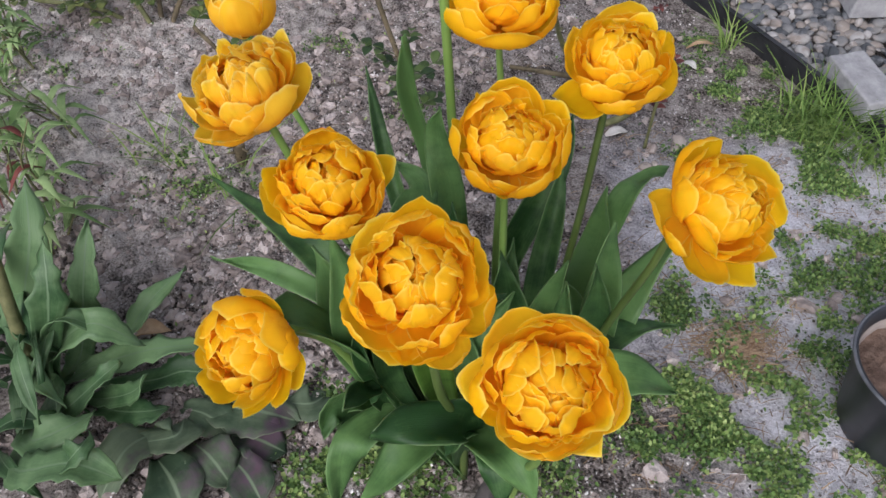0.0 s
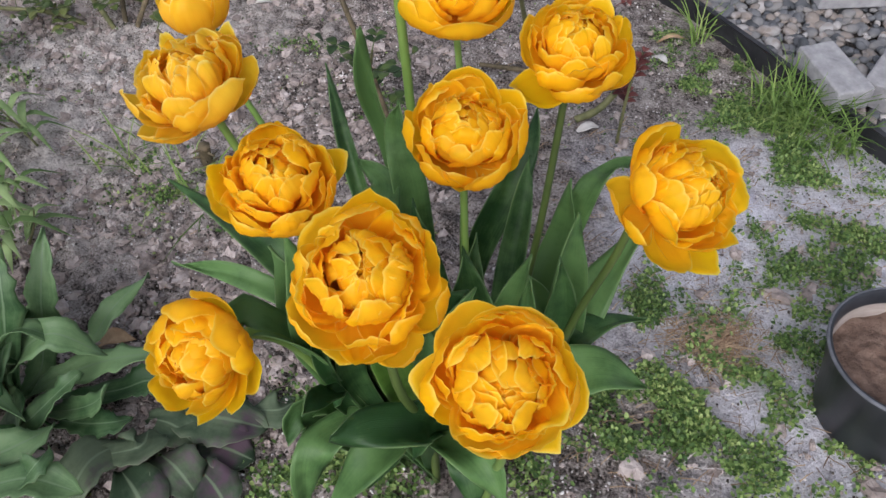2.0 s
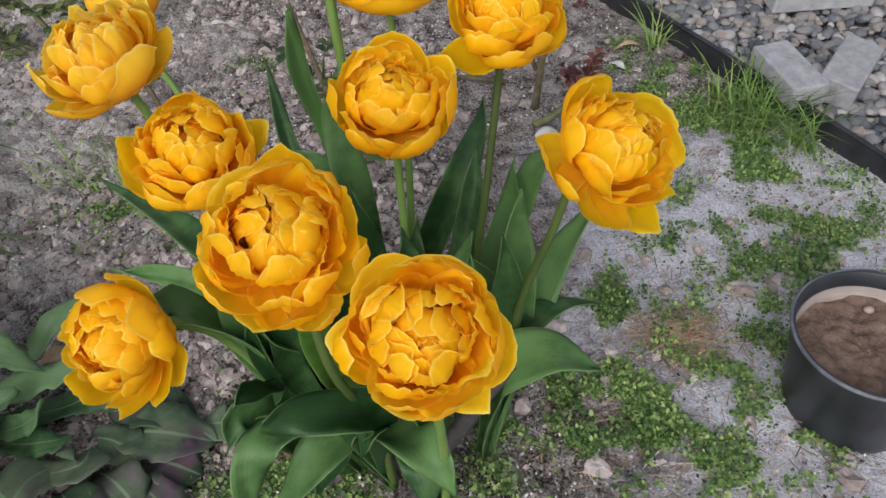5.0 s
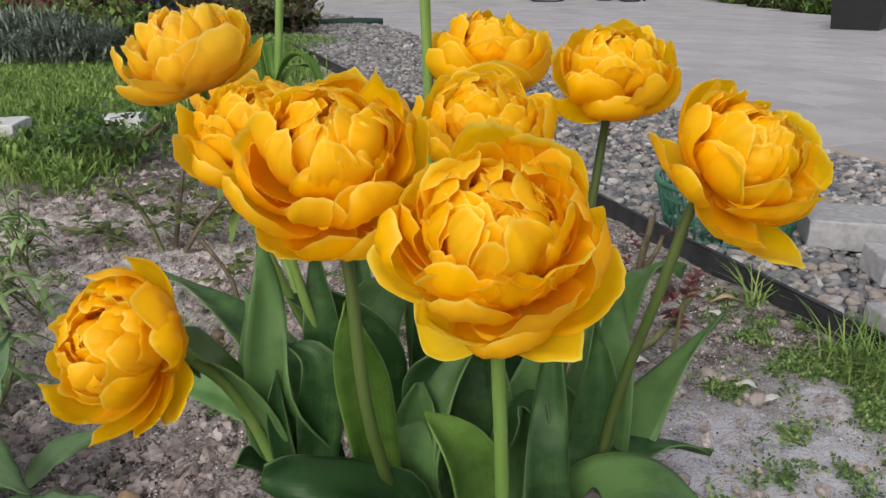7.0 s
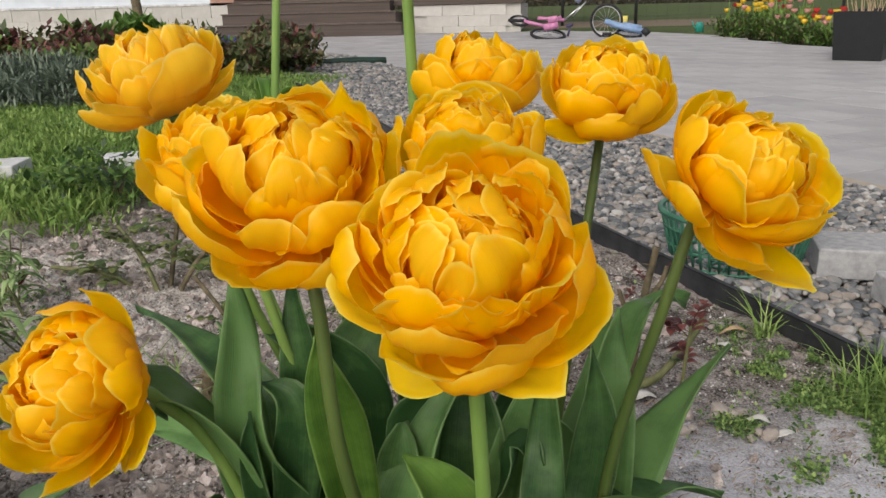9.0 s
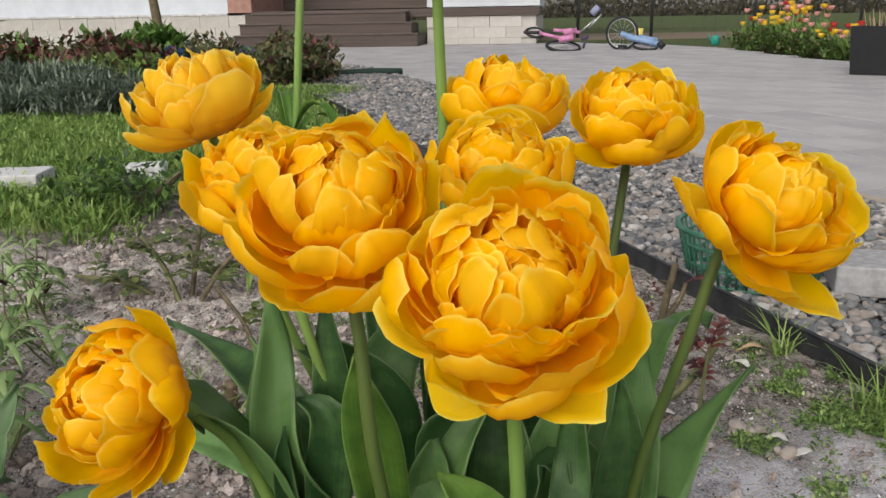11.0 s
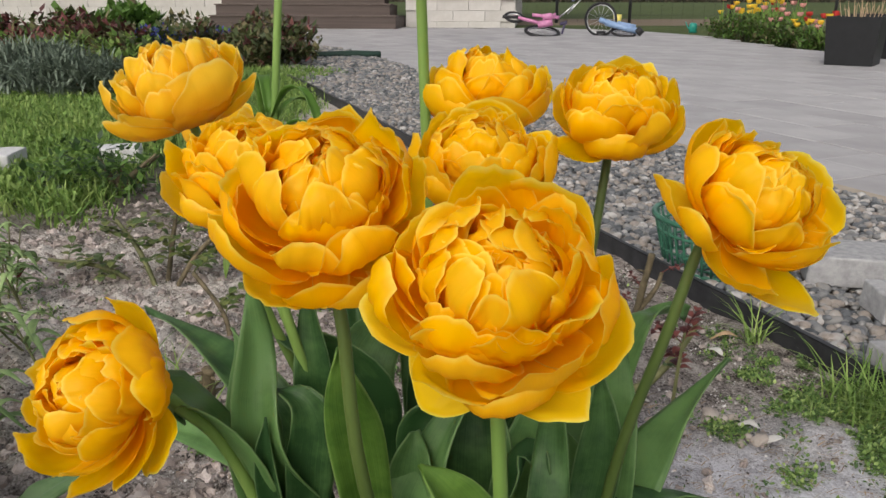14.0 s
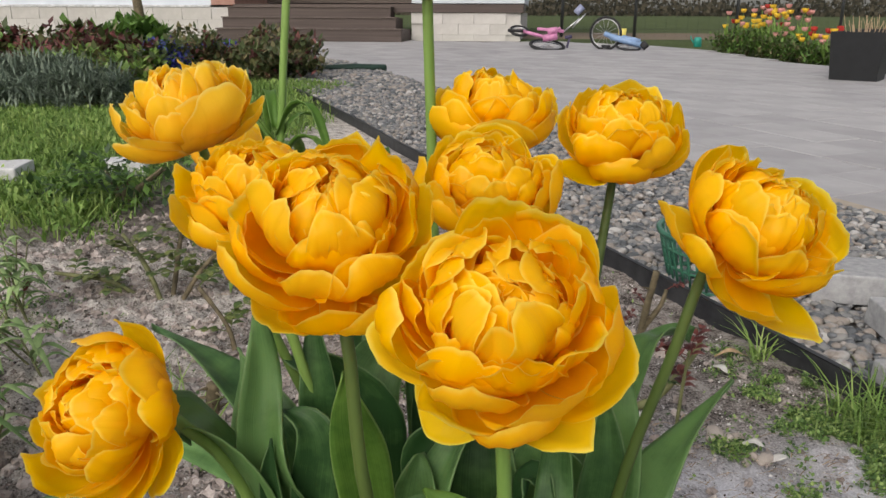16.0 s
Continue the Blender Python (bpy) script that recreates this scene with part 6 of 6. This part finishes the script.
# ---- fence, bicycles, planter and the flower bed by the yard ----
DARK = plain("dark fence paint", (0.025, 0.028, 0.03), 0.5)
fence = thing("fence", (2.0, 18.0, 0.08), "thin dark metal mesh fence with square posts", "fence")
def fbar(name, a, b, rad):
    v, f = tube([np.array(a) - fence.location, np.array(b) - fence.location], (rad, rad), 2, 4)
    link(name, v, f, DARK, fence)
for x in (-1.2, 0.55, 2.1, 4.2, 6.3, 8.4, 10.5):
    fbar("post", (x, 18.0, 0.0), (x, 18.0, 1.6), 0.035)
for z in (0.25, 0.5, 0.75, 1.0, 1.25, 1.5):
    fbar("wire", (-1.2, 18.0, z), (12, 18.0, z), 0.0022)
for k in range(60):
    fbar("wire", (-1.2 + k * 0.22, 18.0, 0.1), (-1.2 + k * 0.22, 18.0, 1.55), 0.0016)

RUBBER = plain("black rubber", (0.02, 0.02, 0.022), 0.7)
CHROME = plain("steel", (0.6, 0.6, 0.62), 0.3, 1.0)
PINK = plain("pink bicycle paint", (0.5, 0.2, 0.36), 0.35)
BLUE = plain("pale blue bicycle paint", (0.2, 0.3, 0.48), 0.35)


def wheel(parent, centre, R, axis, tyre=0.022):
    q = Vector(axis).to_track_quat("Z", "Y").to_matrix()
    ring_pts = [q @ Vector((R * math.cos(t), R * math.sin(t), 0)) + Vector(centre) for t in np.linspace(0, 2 * math.pi, 25)]
    v, f = tube([tuple(p) for p in ring_pts], (tyre, tyre), 48, 7)
    w = link("wheel", v, f, RUBBER, parent)
    v, f = tube([tuple(q @ Vector(((R - tyre * 1.3) * math.cos(t), (R - tyre * 1.3) * math.sin(t), 0)) + Vector(centre)) for t in np.linspace(0, 2 * math.pi, 25)], (0.008, 0.008), 48, 5)
    link("rim", v, f, CHROME, w)
    for k in range(14):
        t = 2 * math.pi * k / 14
        p = q @ Vector((R * 0.95 * math.cos(t), R * 0.95 * math.sin(t), 0)) + Vector(centre)
        v, f = tube([centre, tuple(p)], (0.003, 0.003), 2, 3)
        link("spoke", v, f, CHROME, w)
    return w


def bars(parent, name, rows_, mat):
    for a, b, r in rows_:
        v, f = tube([a, b], (r, r), 3, 8)
        link(name, v, f, mat, parent)


by = 12.4
bike1 = thing("child_bicycle", (0.149, by, float(pave_z(by))), "small pink child bicycle lying on its side", "bicycle", "bicycles in the yard")
wheel(bike1, (0.08, 0.0, 0.06), 0.29, (0.1, -0.25, 1), 0.03)
wheel(bike1, (-0.42, 0.25, 0.30), 0.16, (0.15, -0.5, 1), 0.025)
bars(bike1, "frame_tube", [((-0.42, 0.2, 0.31), (0.05, 0.05, 0.20), 0.03), ((-0.1, 0.1, 0.34), (0.36, 0.02, 0.30), 0.03), ((0.05, 0.05, 0.2), (0.3, 0.02, 0.36), 0.025)], PINK)
bars(bike1, "chain_guard", [((0.0, -0.05, 0.18), (0.25, -0.06, 0.22), 0.06), ((0.08, -0.04, 0.30), (0.24, -0.05, 0.32), 0.06)], PINK)
bars(bike1, "handlebar", [((0.36, 0.0, 0.3), (0.62, 0.0, 0.52), 0.014), ((0.5, 0.0, 0.36), (0.72, 0.0, 0.6), 0.012)], CHROME)
bars(bike1, "grip", [((-0.62, 0.15, 0.31), (-0.35, 0.12, 0.30), 0.028)], RUBBER)
bars(bike1, "basket", [((0.55, 0.0, 0.6), (0.66, 0.0, 0.72), 0.06)], plain("blue-grey basket", (0.22, 0.24, 0.35), 0.6))
bars(bike1, "pedal", [((0.42, -0.1, 0.03), (0.46, -0.1, 0.2), 0.02), ((0.38, -0.1, 0.2), (0.5, -0.1, 0.22), 0.03)], plain("dark violet plastic", (0.06, 0.05, 0.1), 0.5))
bike2 = thing("bicycle", (1.146, by, float(pave_z(by))), "pale blue bicycle lying with one wheel upright", "bicycle", "bicycles in the yard")
wheel(bike2, (-0.08, 0.05, 0.27), 0.27, (0.35, 1, 0.05), 0.022)
wheel(bike2, (0.3, -0.1, 0.05), 0.2, (0.1, -0.2, 1), 0.022)
bars(bike2, "frame_tube", [((-0.1, 0.0, 0.27), (0.25, -0.1, 0.14), 0.045), ((0.0, -0.05, 0.22), (0.55, -0.15, 0.08), 0.055), ((0.2, -0.05, 0.22), (0.5, -0.12, 0.16), 0.03)], BLUE)
bars(bike2, "saddle", [((0.53, -0.16, 0.05), (0.6, -0.18, 0.12), 0.07)], RUBBER)
bars(bike2, "pedal", [((-0.15, -0.1, 0.06), (0.0, -0.12, 0.06), 0.025)], RUBBER)
bike1.scale = bike2.scale = (0.86, 0.86, 0.86)
toy = thing("toy_bucket", (1.62, 15.6, 0.08), "small yellow toy bucket", "toy")
v, f = lathe([(0.0, 0), (0.06, 0), (0.08, 0.22), (0.076, 0.22), (0.055, 0.01)], 16)
link("bucket", v, f, plain("yellow plastic", (0.7, 0.6, 0.15), 0.4), toy)
can = thing("watering_can", (2.6, 13.4, float(pave_z(13.4))), "small teal plastic watering can", "watering can")
v, f = lathe([(0.0, 0), (0.09, 0), (0.085, 0.15), (0.06, 0.18), (0.05, 0.175)], 18)
can.scale = (0.7, 0.7, 0.85)
link("can_body", v, f, plain("teal plastic", (0.02, 0.25, 0.2), 0.4), can)
v, f = tube([(-0.06, 0, 0.05), (-0.13, 0, 0.12), (-0.17, 0, 0.2)], (0.018, 0.014, 0.012), 8, 8)
link("spout", v, f, plain("teal spout plastic", (0.02, 0.25, 0.2), 0.4), can)


def planter(x, y, label):
    t = thing("planter", (x, y, float(pave_z(y))), label, "planter", "square planters")
    t.rotation_euler = (0, 0, radians(-30))
    H_, a, b = 0.42, 0.195, 0.225
    bm = bmesh.new()
    box(bm, -1, 1, -1, 1, 0, H_)
    for v in bm.verts:
        k = a if v.co.z < 0.1 else b
        v.co.x *= k
        v.co.y *= k
    topf = [q for q in bm.faces if q.normal.z > 0.9]
    bmesh.ops.inset_region(bm, faces=topf, thickness=0.02)
    for v in {v for q in topf for v in q.verts}:
        v.co.z -= 0.05
    part("body", bm, plain("anthracite planter plastic", (0.009, 0.01, 0.012), 0.5), t)
    bm = bmesh.new()
    box(bm, -0.2, 0.2, -0.2, 0.2, 0.32, 0.365)
    part("soil", bm, CLOD, t)
    r = np.random.default_rng(int(x * 10))
    for q in r.uniform(-0.14, 0.14, (24, 3)):
        v, f = tube([(q[0], q[1], 0.35), (q[0] * 1.2, q[1] * 1.2, 0.45), (q[0] * 1.4, q[1] * 1.4, 0.52 + 0.3 * q[2])], (0.004, 0.002), 5, 4)
        link("dry_stalk", v, f, STRAW, t)
    return t


c0 = np.array([2.78, 7.83]) + 0.2 * np.array([0.492, -0.871]) + 0.2 * NX
planter(c0[0] - 0.05, c0[1], "dark grey square planter standing on the paving")
planter(c0[0] + 0.46, c0[1] + 0.85, "second dark grey square planter behind the first")


def shrub(name, place, rx, ry, h, n, size, mats, label, category, seed, hollow=0.35, low=0.0, slim=0.27):
    """A shrub: thin branches and a crown of many small leaves with an uneven outline."""
    r = np.random.default_rng(seed)
    z = float(lie(*place))
    t = thing(name, (*place, z), label, category)
    for k in range(6):
        a = r.uniform(0, 6.28)
        d = r.uniform(0.2, 0.8)
        v, f = tube([(0, 0, -0.02), (rx * d * 0.4 * math.cos(a), ry * d * 0.4 * math.sin(a), h * 0.4), (rx * d * math.cos(a), ry * d * math.sin(a), h * r.uniform(0.6, 0.95))], (0.012, 0.008, 0.003), 7, 5)
        link("branch", v, f, BARK, t)
    lobes = [(r.uniform(-0.75, 0.75) * rx, r.uniform(-0.75, 0.75) * ry, h * r.uniform(0.3 + low, 0.9), r.uniform(0.25, 0.5)) for _ in range(16)]
    for mi, (mat, share) in enumerate(mats):
        m = int(n * share)
        out = []
        pick = r.integers(0, len(lobes), m)
        for i in pick:
            cx, cy, cz, s = lobes[i]
            p = r.standard_normal(3)
            p = p / np.linalg.norm(p) * r.uniform(hollow, 1.0) ** 0.6
            out.append((cx + p[0] * s * rx, cy + p[1] * s * ry, max(0.01, cz + p[2] * s * h * 0.8)))
        out = np.array(out)
        L = size * r.uniform(0.6, 1.4, m)
        base = np.array([[0, 0, 0], [0.4, -slim, 0.05], [1, 0, 0], [0.4, slim, 0.05]])
        v = base[None] * L[:, None, None]
        ang, tl = r.uniform(0, 6.28, m), r.normal(0.2, 0.7, m)
        c, s_ = np.cos(tl)[:, None], np.sin(tl)[:, None]
        v = np.stack([v[..., 0] * c - v[..., 2] * s_, v[..., 1], v[..., 0] * s_ + v[..., 2] * c], -1)
        c, s_ = np.cos(ang)[:, None], np.sin(ang)[:, None]
        v = np.stack([v[..., 0] * c - v[..., 1] * s_, v[..., 0] * s_ + v[..., 1] * c, v[..., 2]], -1) + out[:, None]
        q = np.array([[0, 1, 2, 3]])
        f = (q[None] + (np.arange(m) * 4)[:, None, None]).reshape(-1, 4)
        link("foliage", v.reshape(-1, 3), f.tolist(), mat, t)
    return t


# bed along the far side of the yard
PINKB = simple("pink blossom", [(0.3, (0.6, 0.22, 0.22)), (0.7, (0.8, 0.45, 0.4))], 30, 0.6, vary="island", trans=0.2)
YELLOWB = simple("yellow blossom", [(0.3, (0.75, 0.42, 0.02)), (0.7, (0.9, 0.65, 0.08))], 30, 0.6, vary="island", trans=0.2)
REDB = simple("red blossom", [(0.3, (0.35, 0.02, 0.02)), (0.7, (0.6, 0.06, 0.05))], 30, 0.6, vary="island", trans=0.2)
fr = np.random.default_rng(77)


def garden_flower(place, h, mat, label, seed):
    r = np.random.default_rng(seed)
    z = float(pave_z(place[1])) - 0.02
    t = thing("garden_flower", (*place, z), label, "flower", "flowers in the far bed")
    v, f = tube([(0, 0, -0.02), (r.normal(0, 0.01), 0, h * 0.5), (r.normal(0, 0.02), r.normal(0, 0.02), h)], (0.006, 0.004), 6, 5)
    link("stem", v, f, STEM, t)
    for k in range(5):
        a = r.uniform(0, 6.28)
        L = h * r.uniform(0.5, 0.8)
        leaf(t, [(0, 0, 0.01), (0.05 * math.cos(a), 0.05 * math.sin(a), L * 0.6), (0.12 * math.cos(a), 0.12 * math.sin(a), L)], 0.045, LAWN, face=(-math.cos(a), -math.sin(a), 0.3), rows=6, cols=3, seed=seed + k)
    for k in range(6):
        g = petal_grid(0.075, 0.06, 15, 95, 0.006, 0, 0.5, 0.003, seed * 10 + k, rows=6, cols=5)
        a_, b_, _ = g.shape
        ob = link("petal", g.reshape(-1, 3), grid_faces(a_, b_), mat, t)
        ob.matrix_local = pose(0, 0, h, 0, 0, 60 * k + r.uniform(-8, 8))


for k in range(84):
    clump_a = k < 52
    s = fr.uniform(0.0, 0.42) if clump_a else fr.uniform(0.42, 1.0)
    base = np.array([2.62, 12.7]) * (1 - s) + np.array([3.35, 9.5]) * s
    off = fr.uniform(-0.05, 0.75)
    p = base + np.array([0.25, 0.15]) + off * np.array([0.9, 0.35])
    tall = fr.uniform(0.3, 0.62) if clump_a else fr.uniform(0.2, 0.36)
    mat = (PINKB, YELLOWB, PINKB, YELLOWB, YELLOWB, REDB)[fr.integers(0, 6)] if clump_a else (REDB, YELLOWB, REDB, PINKB)[fr.integers(0, 4)]
    nm = {PINKB: "pink", YELLOWB: "yellow", REDB: "red"}[mat]
    garden_flower(tuple(p), tall, mat, nm + " tulip in the bed beside the paving", 900 + k)
for k in range(8):
    s = k / 7
    p = np.array([2.95, 12.6]) * (1 - s) + np.array([3.8, 9.6]) * s
    shrub("bed_foliage", tuple(p), 0.34, 0.34, 0.34 if s < 0.5 else 0.24, 700, 0.06, [(SHRUB_GREEN, 0.4), (BRIGHT_GREEN, 0.6)], "green perennial foliage in the flower bed", "plant", 960 + k, low=-0.2)

# ---- shrubs and border left of the yard ----
shrub("lavender_bush", (-2.45, 3.95), 0.45, 0.36, 0.23, 9000, 0.07, [(GREY_GREEN, 1.0)], "grey-green lavender bush in the border", "bush", 801, low=-0.2, slim=0.07)
shrub("lavender_bush", (-2.05, 3.75), 0.22, 0.22, 0.2, 4200, 0.06, [(GREY_GREEN, 1.0)], "small grey-green lavender bush in the border", "bush", 802, low=-0.2, slim=0.07)
shrub("red_shrub", (-4.05, 6.3), 0.6, 0.45, 0.34, 2000, 0.085, [(SHRUB_RED, 0.55), (SHRUB_GREEN, 0.25), (BRIGHT_GREEN, 0.2)], "shrub with dark red and green leaves", "shrub", 803, low=-0.1)
shrub("red_shrub", (-3.2, 6.0), 0.36, 0.4, 0.27, 1300, 0.08, [(SHRUB_RED, 0.6), (SHRUB_GREEN, 0.4)], "low shrub with dark red leaves", "shrub", 804, low=-0.1)
shrub("green_shrub", (-3.6, 6.9), 0.5, 0.4, 0.42, 2000, 0.11, [(BRIGHT_GREEN, 1.0)], "bright green leafy perennial", "shrub", 805, low=-0.1)
shrub("rose_shrub", (-2.1, 6.1), 0.55, 0.5, 0.33, 4200, 0.06, [(SHRUB_GREEN, 0.85), (SHRUB_RED, 0.15)], "dark leafy rose shrub", "shrub", 806, low=-0.15)
shrub("rose_shrub", (-1.75, 5.6), 0.34, 0.34, 0.22, 2600, 0.055, [(SHRUB_GREEN, 0.9), (SHRUB_RED, 0.1)], "low dark rose shrub", "shrub", 807, low=-0.2)
shrub("blue_flowers", (-2.75, 6.5), 0.55, 0.22, 0.25, 1800, 0.05, [(BLUE_BLOOM, 0.75), (BRIGHT_GREEN, 0.25)], "patch of deep blue grape hyacinths", "flowers", 808, low=-0.1)
shrub("dark_perennial", (-2.9, 5.2), 0.5, 0.3, 0.2, 2200, 0.07, [(SHRUB_GREEN, 0.5), (LAWN, 0.5)], "leafy green perennials in the border", "plant", 809, low=-0.2)
shrub("young_rose", (-0.98, 1.98), 0.2, 0.15, 0.13, 420, 0.03, [(ROSE_LEAF, 0.4), (BRIGHT_GREEN, 0.6)], "leafy young rose at the lawn edge", "rose bush", 810, low=-0.1)
tree = thing("young_tree", (-4.2, 8.4, 0.08), "slim brown trunk of a young tree", "tree")
v, f = tube([(0.08, 0, -0.05), (0.03, 0, 0.5), (-0.06, 0.02, 1.4), (-0.1, 0, 2.6)], (0.055, 0.05, 0.045, 0.03), 14, 9, 0.03, 3)
link("trunk", v, f, BARK, tree)
tb = np.random.default_rng(5)
for k in range(7):
    ck, sk = math.cos(k * 2.4), math.sin(k * 2.4)
    v, f = tube([(-0.09, 0, 1.9 + 0.1 * k), (-0.09 + 0.4 * ck, 0.4 * sk, 2.3 + 0.1 * k), (-0.09 + 0.8 * ck, 0.8 * sk, 2.7 + 0.1 * k)], (0.016, 0.008, 0.004), 7, 5)
    link("limb", v, f, BARK, tree)
mat_p = thing("ground_mat", (-1.43, 6.78, float(lie(-1.43, 6.78)) + 0.01), "dark green rolled plastic mat at the paving edge", "mat")
v, f = tube([(-0.3, -0.1, 0.02), (0.0, 0.0, 0.025), (0.24, 0.1, 0.02)], (0.03, 0.035, 0.03), 10, 8)
link("roll", v, f, plain("dark green plastic", (0.012, 0.035, 0.025), 0.6), mat_p)

# distant hedge and bank that close the view
hv, hf, o = [], [], 0
hr = np.random.default_rng(9)
m = 40000
hx, hy = hr.uniform(-260, 330, m), hr.uniform(170, 190, m)
hz = np.abs(hr.normal(0, 1, m)) * (2.2 + 0.8 * np.sin(hx * 0.11) + 0.5 * np.sin(hx * 0.37))
sz = hr.uniform(0.25, 0.9, m)
quad = np.array([[-0.5, 0, -0.4], [0.5, 0.1, -0.3], [0.4, 0.05, 0.5], [-0.4, -0.1, 0.4]])
ang = hr.uniform(0, 6.28, m)
c, s_ = np.cos(ang)[:, None], np.sin(ang)[:, None]
q = quad[None] * sz[:, None, None]
v = np.stack([q[..., 0] * c - q[..., 1] * s_, q[..., 0] * s_ + q[..., 1] * c, q[..., 2]], -1) + np.column_stack([hx, hy, hz])[:, None]
f = (np.array([[0, 1, 2, 3]])[None] + (np.arange(m) * 4)[:, None, None]).reshape(-1, 4)
tagged(link("far_woods", v.reshape(-1, 3), f.tolist(), simple("bare brown woodland", [(0.3, (0.03, 0.03, 0.02)), (0.7, (0.075, 0.065, 0.045))], 0.3, 0.9, vary="island")), "brown bare woodland on the horizon", "woods", kind="stuff")
